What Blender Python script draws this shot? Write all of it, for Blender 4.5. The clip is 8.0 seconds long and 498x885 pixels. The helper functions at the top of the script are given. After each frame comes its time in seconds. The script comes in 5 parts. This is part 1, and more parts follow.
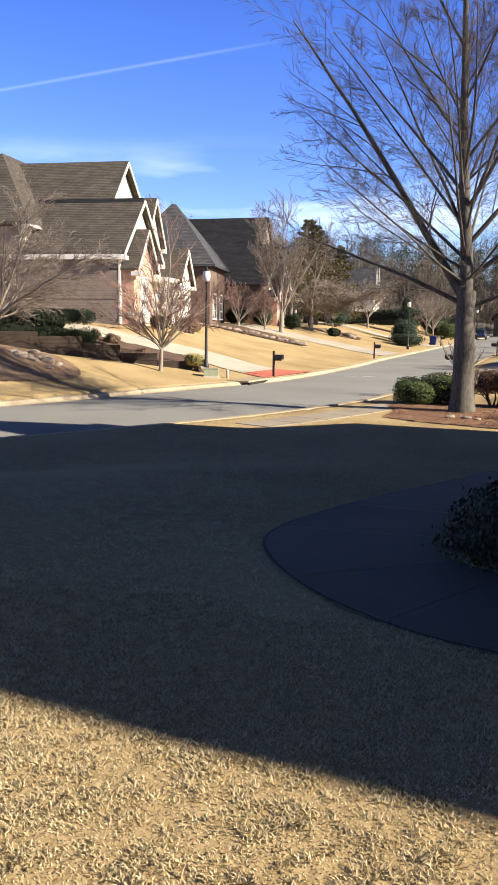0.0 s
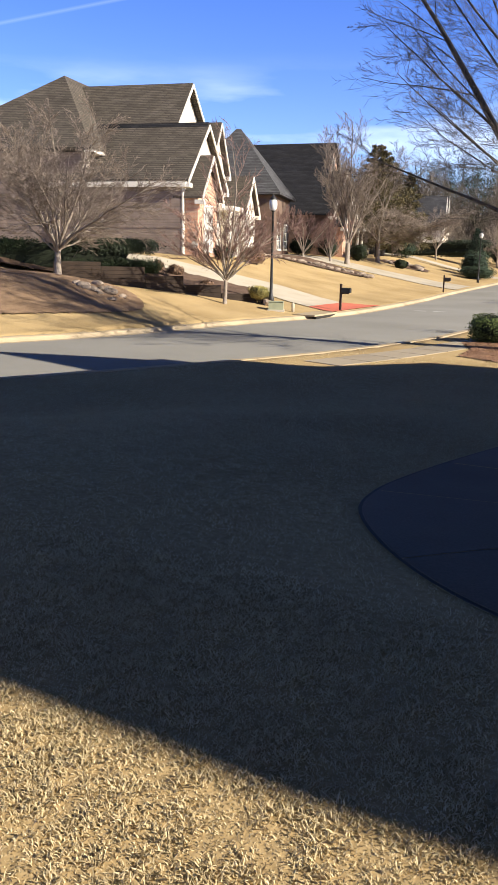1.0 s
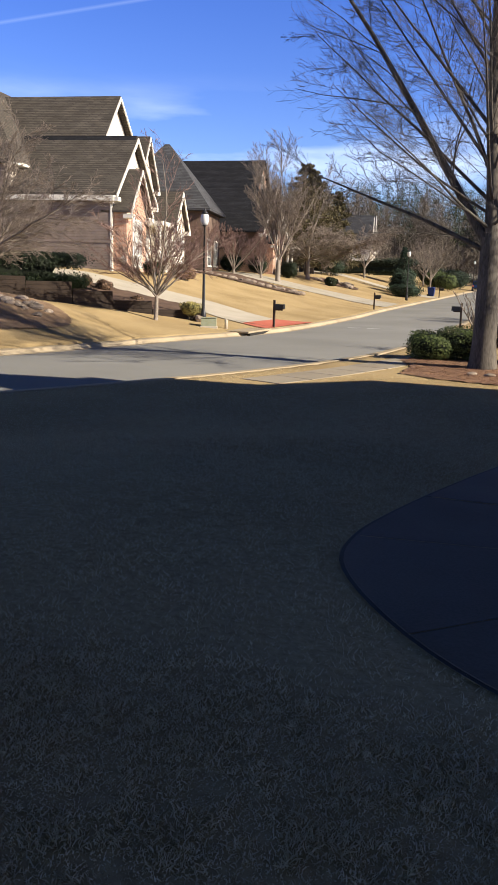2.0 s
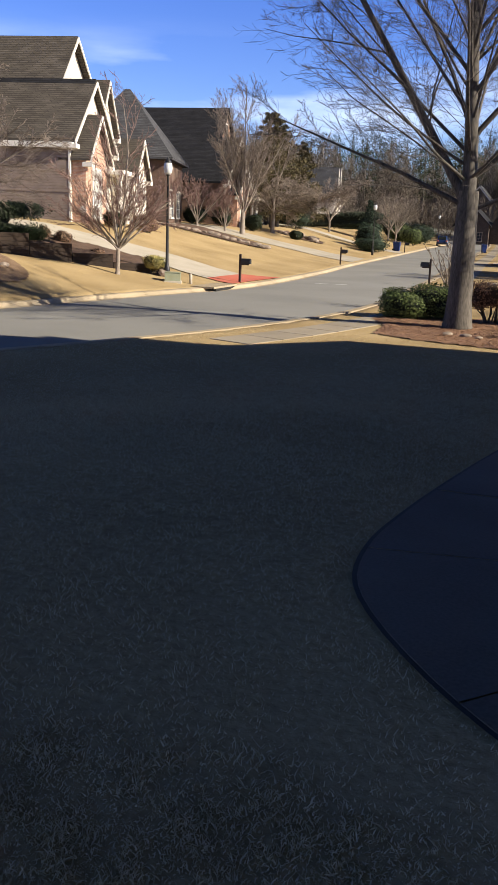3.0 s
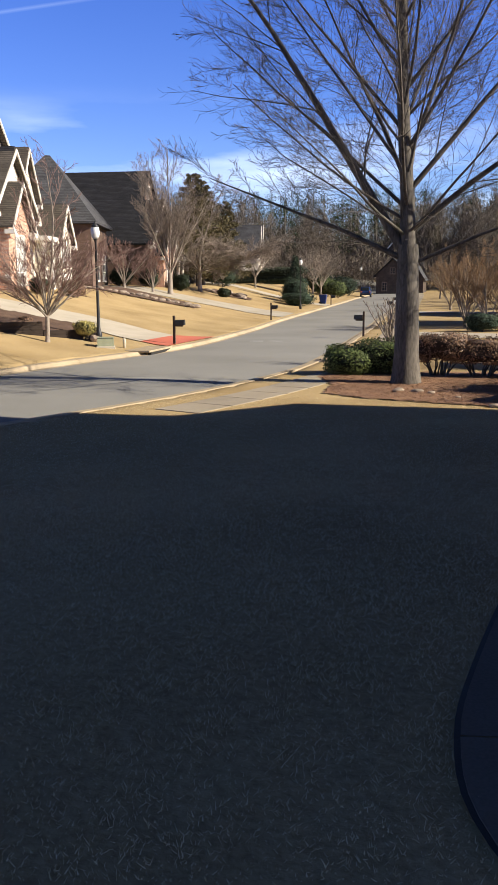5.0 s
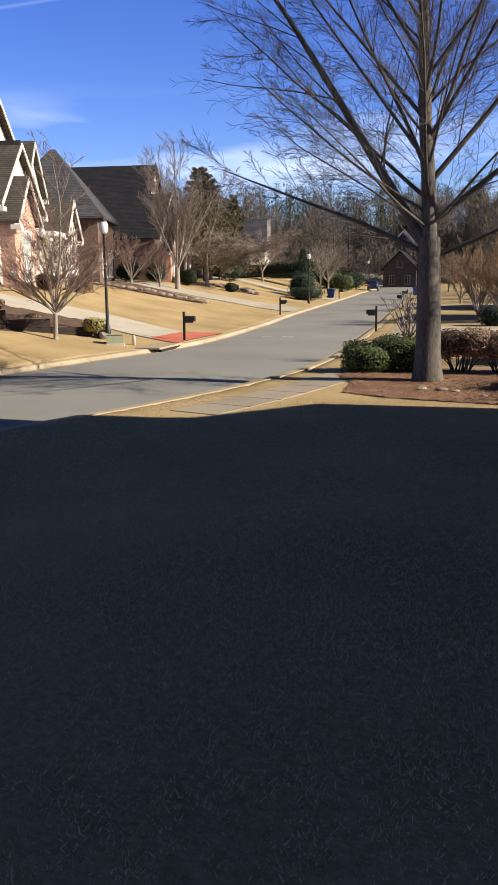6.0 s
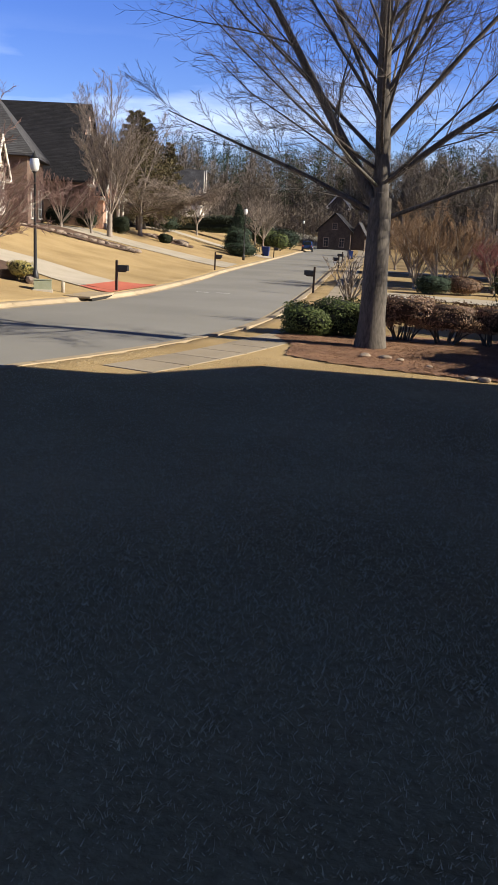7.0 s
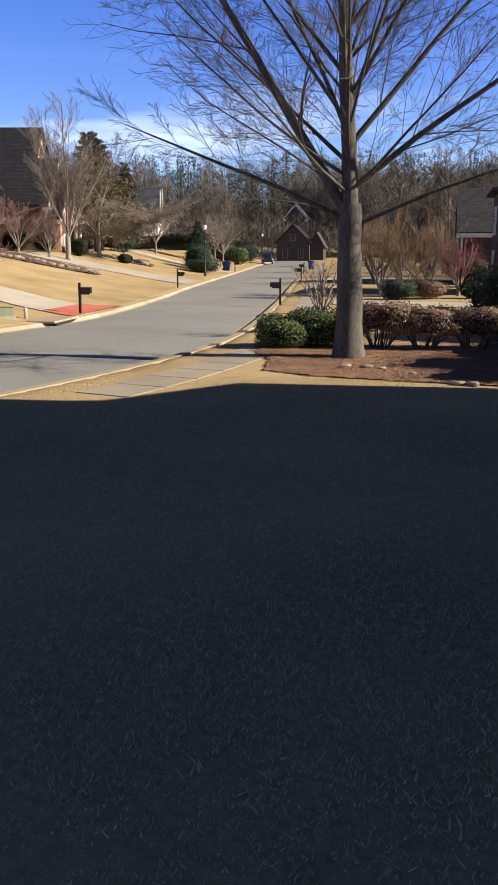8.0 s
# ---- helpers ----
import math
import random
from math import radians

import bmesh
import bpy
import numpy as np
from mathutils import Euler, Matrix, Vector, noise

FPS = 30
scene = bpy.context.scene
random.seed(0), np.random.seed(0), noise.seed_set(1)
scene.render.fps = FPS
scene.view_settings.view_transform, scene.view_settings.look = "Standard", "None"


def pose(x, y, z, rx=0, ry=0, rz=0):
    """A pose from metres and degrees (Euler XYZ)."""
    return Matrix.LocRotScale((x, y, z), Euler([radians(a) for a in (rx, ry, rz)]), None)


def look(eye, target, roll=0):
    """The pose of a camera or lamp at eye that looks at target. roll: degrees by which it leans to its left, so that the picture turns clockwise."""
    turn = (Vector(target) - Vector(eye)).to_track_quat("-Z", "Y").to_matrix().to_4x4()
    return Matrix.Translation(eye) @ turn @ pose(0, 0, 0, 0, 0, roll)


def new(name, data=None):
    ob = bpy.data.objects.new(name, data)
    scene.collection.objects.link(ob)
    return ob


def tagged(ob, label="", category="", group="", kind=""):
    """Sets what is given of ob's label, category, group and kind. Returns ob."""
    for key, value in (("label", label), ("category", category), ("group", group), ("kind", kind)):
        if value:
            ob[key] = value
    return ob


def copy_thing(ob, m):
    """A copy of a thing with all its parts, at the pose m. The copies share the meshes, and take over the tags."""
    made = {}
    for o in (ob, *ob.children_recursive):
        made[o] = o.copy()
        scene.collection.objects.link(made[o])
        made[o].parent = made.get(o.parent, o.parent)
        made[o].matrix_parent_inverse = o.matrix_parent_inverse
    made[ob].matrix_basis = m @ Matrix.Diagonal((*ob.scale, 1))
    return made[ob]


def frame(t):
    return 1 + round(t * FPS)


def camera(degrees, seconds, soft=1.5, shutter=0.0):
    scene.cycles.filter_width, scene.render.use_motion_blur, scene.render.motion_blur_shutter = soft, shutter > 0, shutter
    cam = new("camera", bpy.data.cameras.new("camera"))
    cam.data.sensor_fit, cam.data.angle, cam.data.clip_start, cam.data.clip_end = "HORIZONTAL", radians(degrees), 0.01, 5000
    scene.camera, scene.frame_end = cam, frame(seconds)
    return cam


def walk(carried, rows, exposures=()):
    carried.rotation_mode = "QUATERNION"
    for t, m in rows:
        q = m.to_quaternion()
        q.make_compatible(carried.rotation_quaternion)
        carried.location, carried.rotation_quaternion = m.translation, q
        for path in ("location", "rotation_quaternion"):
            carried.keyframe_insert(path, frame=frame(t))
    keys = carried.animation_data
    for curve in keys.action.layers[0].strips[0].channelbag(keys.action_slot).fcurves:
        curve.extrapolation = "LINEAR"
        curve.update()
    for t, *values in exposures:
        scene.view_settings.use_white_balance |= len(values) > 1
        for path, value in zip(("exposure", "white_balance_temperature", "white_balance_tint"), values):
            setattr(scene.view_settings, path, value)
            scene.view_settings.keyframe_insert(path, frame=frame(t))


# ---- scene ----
cam = camera(33.2, 8.0)
PATH = [
    (0, (2.036, 0.107, 1.535), (1.196, 1.901, 1.26), 0.7),
    (0.5, (1.776, 0.369, 1.551), (0.876, 2.127, 1.24), 0.7),
    (1, (1.519, 0.641, 1.577), (0.57, 2.347, 1.141), 1.1),
    (1.5, (1.203, 1.014, 1.512), (0.3, 2.76, 1.14), -0.0),
    (1.7, (1.08, 1.218, 1.461), (0.255, 3.001, 1.083), 0.9),
    (2.8, (0.5, 2.069, 1.486), (-0.289, 3.852, 1.042), 2.3),
    (3, (0.42, 2.205, 1.486), (-0.29, 4.008, 0.991), 2.1),
    (3.5, (0.244, 2.212, 1.591), (-0.51, 4.004, 1.124), 2.3),
    (4, (-0.03, 2.75, 1.473), (-0.586, 4.635, 1.105), 1.4),
    (4.5, (-0.168, 2.888, 1.514), (-0.675, 4.796, 1.2), -0.2),
    (4.7, (-0.24, 2.99, 1.554), (-0.798, 4.877, 1.197), 0.1),
    (6, (-0.82, 3.711, 1.637), (-1.405, 5.585, 1.258), -0.7),
    (6.5, (-1.156, 4.297, 1.586), (-1.479, 6.219, 1.136), 1.1),
    (6.9, (-1.266, 4.42, 1.559), (-1.677, 6.341, 1.186), 1.9),
    (7, (-1.302, 4.484, 1.571), (-1.704, 6.385, 1.095), 3.1),
    (7.5, (-1.562, 4.879, 1.53), (-1.929, 6.797, 1.099), 2.0),
    (8, (-1.709, 5.132, 1.516), (-2.043, 7.054, 1.075), -0.0),
]
walk(cam, [(t, look(eye, target, roll)) for t, eye, target, roll in PATH],
     [(0.0, 1.3), (0.6, 1.25), (1.1, 1.15), (1.6, 1.0), (3.0, 0.92), (4.0, 0.9), (4.6, 1.0), (6.0, 0.88), (6.6, 0.85), (7.2, 0.88), (8.0, 0.96)])

# ---------- sky, sun, exposure ----------
SUN_ELEVATION, SUN_AZIMUTH = 28.0, 2.0     # degrees; azimuth from +x towards +y
world = bpy.data.worlds.new("sky")
scene.world = world
world.use_nodes = True
wn, wl = world.node_tree.nodes, world.node_tree.links
wn.clear()
w_out, w_bg, w_sky = wn.new("ShaderNodeOutputWorld"), wn.new("ShaderNodeBackground"), wn.new("ShaderNodeTexSky")
w_sky.sky_type, w_sky.sun_disc = "NISHITA", False
w_sky.sun_elevation, w_sky.sun_rotation = radians(SUN_ELEVATION), radians(90 - SUN_AZIMUTH)
w_sky.air_density, w_sky.dust_density, w_sky.ozone_density = 1.0, 0.3, 2.5
w_bg.inputs["Strength"].default_value = 0.05
w_co = wn.new("ShaderNodeTexCoord")
w_map = wn.new("ShaderNodeMapping")
w_map.inputs["Scale"].default_value = (2.2, 2.2, 11)
w_noise, w_ramp = wn.new("ShaderNodeTexNoise"), wn.new("ShaderNodeValToRGB")
w_noise.inputs["Scale"].default_value, w_noise.inputs["Detail"].default_value = 1.6, 6
w_ramp.color_ramp.elements[0].position, w_ramp.color_ramp.elements[1].position = 0.5, 0.75
w_sep = wn.new("ShaderNodeSeparateXYZ")
w_low = wn.new("ShaderNodeMapRange")
w_low.interpolation_type = "SMOOTHSTEP"
for k, v in zip(("From Min", "From Max", "To Min", "To Max"), (0.22, 0.14, 0.0, 0.6)):
    w_low.inputs[k].default_value = v
w_mul, w_mix = wn.new("ShaderNodeMath"), wn.new("ShaderNodeMixRGB")
w_mul.operation = "MULTIPLY"
w_mix.inputs["Color2"].default_value = (15, 16.5, 19, 1)
wl.new(w_co.outputs["Generated"], w_map.inputs["Vector"])
wl.new(w_map.outputs[0], w_noise.inputs["Vector"])
wl.new(w_noise.outputs["Fac"], w_ramp.inputs["Fac"])
wl.new(w_co.outputs["Generated"], w_sep.inputs[0])
wl.new(w_sep.outputs["Z"], w_low.inputs["Value"])
wl.new(w_ramp.outputs["Color"], w_mul.inputs[0])
wl.new(w_low.outputs[0], w_mul.inputs[1])
wl.new(w_mul.outputs[0], w_mix.inputs["Fac"])
w_hsv = wn.new("ShaderNodeHueSaturation")
w_hsv.inputs["Saturation"].default_value, w_hsv.inputs["Hue"].default_value = 1.3, 0.521
wl.new(w_sky.outputs[0], w_hsv.inputs["Color"])
# clear winter air: pale bright blue low down, deep towards the zenith
w_deep, w_depth = wn.new("ShaderNodeMixRGB"), wn.new("ShaderNodeValToRGB")
w_depth.color_ramp.interpolation = "EASE"
w_depth.color_ramp.elements[0].position, w_depth.color_ramp.elements[0].color = 0.3, (1.42, 1.5, 2.0, 1)
w_depth.color_ramp.elements[1].position, w_depth.color_ramp.elements[1].color = 0.68, (0.2, 0.187, 0.1, 1)
w_deep.blend_type, w_deep.inputs["Fac"].default_value = "MULTIPLY", 1.0
wl.new(w_sep.outputs["Z"], w_depth.inputs["Fac"])
wl.new(w_hsv.outputs[0], w_deep.inputs["Color1"])
wl.new(w_depth.outputs["Color"], w_deep.inputs["Color2"])
wl.new(w_deep.outputs[0], w_mix.inputs["Color1"])
# a thin vapour trail, high up
w_dot, w_abs, w_thin, w_end, w_cut, w_fac, w_trail = (wn.new(k) for k in ("ShaderNodeVectorMath", "ShaderNodeMath", "ShaderNodeMapRange", "ShaderNodeVectorMath",
                                                       "ShaderNodeMapRange", "ShaderNodeMath", "ShaderNodeMixRGB"))
w_dot.operation, w_end.operation, w_abs.operation, w_fac.operation = "DOT_PRODUCT", "DOT_PRODUCT", "ABSOLUTE", "MULTIPLY"
w_dot.inputs[1].default_value, w_end.inputs[1].default_value = (0.0262, 0.3399, -0.9401), (-0.6388, 0.7290, 0.2458)
for node, vals in ((w_thin, (0.0, 0.0025, 0.1, 0.0)), (w_cut, (0.945, 0.98, 0.0, 1.0))):
    for k, v in zip(("From Min", "From Max", "To Min", "To Max"), vals):
        node.inputs[k].default_value = v
w_trail.inputs["Color2"].default_value = (13, 15, 18, 1)
wl.new(w_co.outputs["Generated"], w_dot.inputs[0])
wl.new(w_co.outputs["Generated"], w_end.inputs[0])
wl.new(w_dot.outputs["Value"], w_abs.inputs[0])
wl.new(w_abs.outputs[0], w_thin.inputs["Value"])
wl.new(w_end.outputs["Value"], w_cut.inputs["Value"])
wl.new(w_thin.outputs[0], w_fac.inputs[0])
wl.new(w_cut.outputs[0], w_fac.inputs[1])
wl.new(w_fac.outputs[0], w_trail.inputs["Fac"])
wl.new(w_mix.outputs[0], w_trail.inputs["Color1"])
wl.new(w_trail.outputs[0], w_bg.inputs["Color"])
wl.new(w_bg.outputs[0], w_out.inputs[0])
sun = new("sun", bpy.data.lights.new("sun", "SUN"))
sun.data.energy, sun.data.angle, sun.data.color = 5.0, radians(0.53), (1.0, 0.9, 0.74)
_e, _a = radians(SUN_ELEVATION), radians(SUN_AZIMUTH)
sun.matrix_world = look((0, 0, 60), Vector((0, 0, 60)) - Vector((math.cos(_e) * math.cos(_a), math.cos(_e) * math.sin(_a), math.sin(_e))))

# ---------- the lie of the land ----------
ROAD_Z = -1.08
LEFT_KERB = [(-62, -45), (-40, -18), (-27, 0), (-19.6, 12), (-16.8, 19.5), (-15.9, 23.2), (-15, 30), (-14.1, 35.5), (-14, 40), (-14.6, 47),
             (-15.6, 56), (-16.7, 66), (-18.6, 88), (-21.9, 126), (-27, 177), (-42, 205), (-90, 225)]
RIGHT_KERB = [(-56, -50), (-34, -23), (-21.4, -4), (-13.8, 8), (-11, 13.6), (-8.5, 20), (-7.2, 25.4), (-6.8, 30), (-7, 36),
              (-8.2, 51.5), (-10.4, 78), (-13, 111), (-18.6, 172), (-26, 202), (-50, 226), (-90, 236)]


def smooth_line(points, steps=6):
    """A Catmull-Rom curve through the points, as a dense list."""
    pts = [points[0]] + list(points) + [points[-1]]
    out = []
    for i in range(1, len(pts) - 2):
        p0, p1, p2, p3 = pts[i - 1:i + 3]
        for k in range(steps):
            u = k / steps
            out.append(tuple(0.5 * (2 * b + (c - a) * u + (2 * a - 5 * b + 4 * c - d) * u * u + (3 * b - a - 3 * c + d) * u ** 3)
                             for a, b, c, d in zip(p0, p1, p2, p3)))
    out.append(tuple(points[-1]))
    return out


LEFT_LINE, RIGHT_LINE = np.array(smooth_line(LEFT_KERB, 10)), np.array(smooth_line(RIGHT_KERB, 10))


def beyond(line, x, y):
    """Signed distance from a kerb line: positive on its right side as it runs."""
    x, y = np.asarray(x, float), np.asarray(y, float)
    shape = x.shape
    x, y = x.ravel(), y.ravel()
    near = np.empty(len(x), int)
    for k in range(0, len(x), 20000):
        near[k:k + 20000] = np.argmin((x[k:k + 20000, None] - line[None, :, 0]) ** 2 + (y[k:k + 20000, None] - line[None, :, 1]) ** 2, axis=1)
    best, sign = np.full(len(x), 1e9), np.ones(len(x))
    for step in (-1, 0):
        i = np.clip(near + step, 0, len(line) - 2)
        a, b = line[i], line[i + 1]
        dx, dy = (b - a).T
        u = np.clip(((x - a[:, 0]) * dx + (y - a[:, 1]) * dy) / (dx * dx + dy * dy), 0, 1)
        d = np.hypot(x - a[:, 0] - u * dx, y - a[:, 1] - u * dy)
        s = np.where((x - a[:, 0]) * dy - (y - a[:, 1]) * dx >= 0, 1.0, -1.0)
        sign = np.where(d < best, s, sign)
        best = np.minimum(best, d)
    return (best * sign).reshape(shape)


def ease(u):
    u = np.clip(u, 0, 1)
    return u * u * (3 - 2 * u)


def rise(y):
    """The street climbs gently away from the yard."""
    return np.interp(y, [55, 84, 118, 165, 188, 230, 320, 700], [0, 0.27, 0.6, 1.15, 1.6, 8, 19, 26])


def height(x, y):
    """The ground's height: a yard that falls to the road, and a bank that climbs beyond it."""
    x, y = np.asarray(x, float), np.asarray(y, float)
    dr, dl = beyond(RIGHT_LINE, x, y), -beyond(LEFT_LINE, x, y)
    yard = -0.95 + 0.95 * ease(1 - (y - 4.5) / 15) * ease((dr - 2.6) / 7.5)
    bank = -0.95 + np.interp(dl, [0, 1, 3.5, 8, 13, 20, 60], [0, 0.06, 0.36, 1.25, 2.4, 2.9, 4.0])
    mound = 0.75 * np.exp(-((x + 21.5) ** 2 / 14 + (y - 25.5) ** 2 / 22))
    mound = mound - 0.42 * np.exp(-((x + 25.8) ** 2 + (y - 31) ** 2) / 14)
    road = ROAD_Z - 0.12
    return rise(y) + np.where(dr >= 0.2, yard, np.where(dl >= 0.2, bank + mound, road))


# ---------- materials ----------
def mat(name, a, b, scale=4.0, rough=0.8, bump=0.0, fine=None, metal=0.0, vary=0.0, stretch=(1, 1, 1), lo=0.35, hi=0.65, spec=0.3):
    """A procedural surface: two colours mixed by a coarse and a fine noise, with relief and roughness."""
    m = bpy.data.materials.new(name)
    m.use_nodes = True
    n, l = m.node_tree.nodes, m.node_tree.links
    p = n["Principled BSDF"]
    p.inputs["Roughness"].default_value, p.inputs["Metallic"].default_value = rough, metal
    p.inputs["Specular IOR Level"].default_value = spec
    co, mp = n.new("ShaderNodeTexCoord"), n.new("ShaderNodeMapping")
    mp.inputs["Scale"].default_value = stretch
    l.new(co.outputs["Object"], mp.inputs["Vector"])
    t1, t2 = n.new("ShaderNodeTexNoise"), n.new("ShaderNodeTexNoise")
    t1.inputs["Scale"].default_value, t1.inputs["Detail"].default_value = scale, 5
    t2.inputs["Scale"].default_value, t2.inputs["Detail"].default_value = fine or scale * 9, 4
    mid = n.new("ShaderNodeMath")
    mid.operation = "MULTIPLY_ADD"
    mid.inputs[1].default_value = 0.5
    half = n.new("ShaderNodeMath")
    half.operation = "MULTIPLY"
    half.inputs[1].default_value = 0.5
    l.new(t2.outputs["Fac"], half.inputs[0])
    l.new(t1.outputs["Fac"], mid.inputs[0])
    l.new(half.outputs[0], mid.inputs[2])
    ramp = n.new("ShaderNodeValToRGB")
    e = ramp.color_ramp.elements
    e[0].position, e[0].color, e[1].position, e[1].color = lo, (*a, 1), hi, (*b, 1)
    for t in (t1, t2):
        l.new(mp.outputs[0], t.inputs["Vector"])
    l.new(mid.outputs[0], ramp.inputs["Fac"])
    out = ramp.outputs["Color"]
    if vary:
        info, hsv, rng = n.new("ShaderNodeObjectInfo"), n.new("ShaderNodeHueSaturation"), n.new("ShaderNodeMapRange")
        rng.inputs["To Min"].default_value, rng.inputs["To Max"].default_value = 1 - vary, 1 + vary
        l.new(info.outputs["Random"], rng.inputs["Value"])
        l.new(rng.outputs[0], hsv.inputs["Value"])
        l.new(out, hsv.inputs["Color"])
        out = hsv.outputs["Color"]
    l.new(out, p.inputs["Base Color"])
    if bump:
        bp = n.new("ShaderNodeBump")
        bp.inputs["Strength"].default_value, bp.inputs["Distance"].default_value = 0.6, bump
        l.new(mid.outputs[0], bp.inputs["Height"])
        l.new(bp.outputs[0], p.inputs["Normal"])
    return m


def leafy(name, a, b, rough=0.55, spec=0.3):
    """Leaves, blades and twigs: the colour differs from piece to piece."""
    m = bpy.data.materials.new(name)
    m.use_nodes = True
    n, l = m.node_tree.nodes, m.node_tree.links
    p = n["Principled BSDF"]
    p.inputs["Roughness"].default_value, p.inputs["Specular IOR Level"].default_value = rough, spec
    g, ramp = n.new("ShaderNodeNewGeometry"), n.new("ShaderNodeValToRGB")
    e = ramp.color_ramp.elements
    e[0].color, e[1].color = (*a, 1), (*b, 1)
    l.new(g.outputs["Random Per Island"], ramp.inputs["Fac"])
    l.new(ramp.outputs[0], p.inputs["Base Color"])
    return m


def coursed(name, a, b, joint, width, tall, rough=0.85, bump=0.01, gap=0.012, offset=0.5):
    """Brick, shingle or siding courses far from the camera, laid in the thing's own upright axes."""
    m = bpy.data.materials.new(name)
    m.use_nodes = True
    n, l = m.node_tree.nodes, m.node_tree.links
    p = n["Principled BSDF"]
    p.inputs["Roughness"].default_value, p.inputs["Specular IOR Level"].default_value = rough, 0.2
    co, sep, add, com = n.new("ShaderNodeTexCoord"), n.new("ShaderNodeSeparateXYZ"), n.new("ShaderNodeMath"), n.new("ShaderNodeCombineXYZ")
    l.new(co.outputs["Object"], sep.inputs[0])
    l.new(sep.outputs["X"], add.inputs[0])
    l.new(sep.outputs["Y"], add.inputs[1])
    l.new(add.outputs[0], com.inputs["X"])
    l.new(sep.outputs["Z"], com.inputs["Y"])
    br = n.new("ShaderNodeTexBrick")
    br.offset = offset
    for k, v in (("Scale", 1.0), ("Brick Width", width), ("Row Height", tall), ("Mortar Size", gap), ("Bias", 0.0)):
        br.inputs[k].default_value = v
    br.inputs["Color1"].default_value, br.inputs["Color2"].default_value, br.inputs["Mortar"].default_value = (*a, 1), (*b, 1), (*joint, 1)
    l.new(com.outputs[0], br.inputs["Vector"])
    no, mx = n.new("ShaderNodeTexNoise"), n.new("ShaderNodeMixRGB")
    no.inputs["Scale"].default_value, no.inputs["Detail"].default_value = 1.3, 6
    mx.blend_type, mx.inputs["Fac"].default_value = "OVERLAY", 0.5
    l.new(co.outputs["Object"], no.inputs["Vector"])
    l.new(br.outputs["Color"], mx.inputs["Color1"])
    l.new(no.outputs["Fac"], mx.inputs["Color2"])
    l.new(mx.outputs[0], p.inputs["Base Color"])
    bp = n.new("ShaderNodeBump")
    bp.inputs["Strength"].default_value, bp.inputs["Distance"].default_value, bp.invert = 0.7, bump, True
    l.new(br.outputs["Fac"], bp.inputs["Height"])
    l.new(bp.outputs[0], p.inputs["Normal"])
    return m


M_GRASS = mat("dormant_grass", (0.27, 0.193, 0.094), (0.43, 0.32, 0.168), 0.35, 0.95, 0.03, fine=22, lo=0.36, hi=0.62, spec=0.1)
M_BLADE = leafy("dry_grass_blades", (0.33, 0.26, 0.145), (0.6, 0.5, 0.315), 0.85, 0.08)
M_ASPHALT = mat("worn_asphalt", (0.19, 0.185, 0.168), (0.265, 0.258, 0.236), 0.25, 0.9, 0.004, fine=60, stretch=(1, 1, 1))
M_CONCRETE = mat("pale_concrete", (0.34, 0.3, 0.235), (0.46, 0.41, 0.33), 0.7, 0.9, 0.004, fine=40, vary=0.08)
M_SIDEWALK = mat("worn_tan_sidewalk_concrete", (0.25, 0.21, 0.155), (0.35, 0.3, 0.225), 0.8, 0.9, 0.004, fine=40, vary=0.08)
M_SLATE = coursed("dull_grey_shingles", (0.032, 0.033, 0.036), (0.045, 0.046, 0.05), (0.024, 0.024, 0.027), 0.6, 0.13, 0.95, 0.008, 0.015)
M_KERB = mat("kerb_concrete", (0.3, 0.24, 0.155), (0.41, 0.33, 0.225), 1.5, 0.9, 0.004, fine=30, vary=0.1)
# the house's shade over the front walk is put into this darker concrete
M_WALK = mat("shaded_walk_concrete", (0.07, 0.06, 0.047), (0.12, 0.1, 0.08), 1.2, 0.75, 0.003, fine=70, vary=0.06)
M_RED = mat("red_concrete_apron", (0.42, 0.105, 0.065), (0.52, 0.16, 0.1), 0.9, 0.85, 0.003, fine=30)
M_MULCH = mat("red_bark_mulch", (0.11, 0.06, 0.038), (0.34, 0.2, 0.118), 1.1, 0.95, 0.05, fine=26)
M_CHIP = leafy("mulch_chips", (0.12, 0.062, 0.042), (0.3, 0.17, 0.11), 0.9, 0.1)
# brown mulch with the planting bed's hedge shade mixed into its tone
M_BED = mat("brown_bed_mulch", (0.06, 0.037, 0.026), (0.15, 0.095, 0.066), 1.2, 0.95, 0.05, fine=16)
M_STRAW = mat("pine_straw_mulch", (0.13, 0.082, 0.05), (0.28, 0.19, 0.12), 1.6, 0.95, 0.05, fine=20)
M_BARK = mat("grey_brown_bark", (0.04, 0.035, 0.03), (0.14, 0.122, 0.103), 3.5, 0.9, 0.02, fine=24, stretch=(1, 1, 0.25))
M_TWIG = leafy("dark_bare_twigs", (0.045, 0.038, 0.034), (0.125, 0.104, 0.09), 0.75, 0.2)
M_PALEBARK = mat("pale_smooth_bark", (0.15, 0.125, 0.1), (0.33, 0.28, 0.23), 4, 0.85, 0.01, fine=30, stretch=(1, 1, 0.3))
M_PALETWIG = leafy("pale_bare_twigs", (0.12, 0.095, 0.08), (0.27, 0.22, 0.185), 0.8, 0.15)
M_REDTWIG = leafy("reddish_bare_twigs", (0.14, 0.085, 0.075), (0.27, 0.18, 0.155), 0.8, 0.15)
M_BROWNTWIG = leafy("brown_seedy_twigs", (0.15, 0.098, 0.062), (0.28, 0.19, 0.12), 0.85, 0.1)
M_WOODTWIG = leafy("far_bare_wood", (0.09, 0.076, 0.061), (0.2, 0.168, 0.136), 0.9, 0.1)
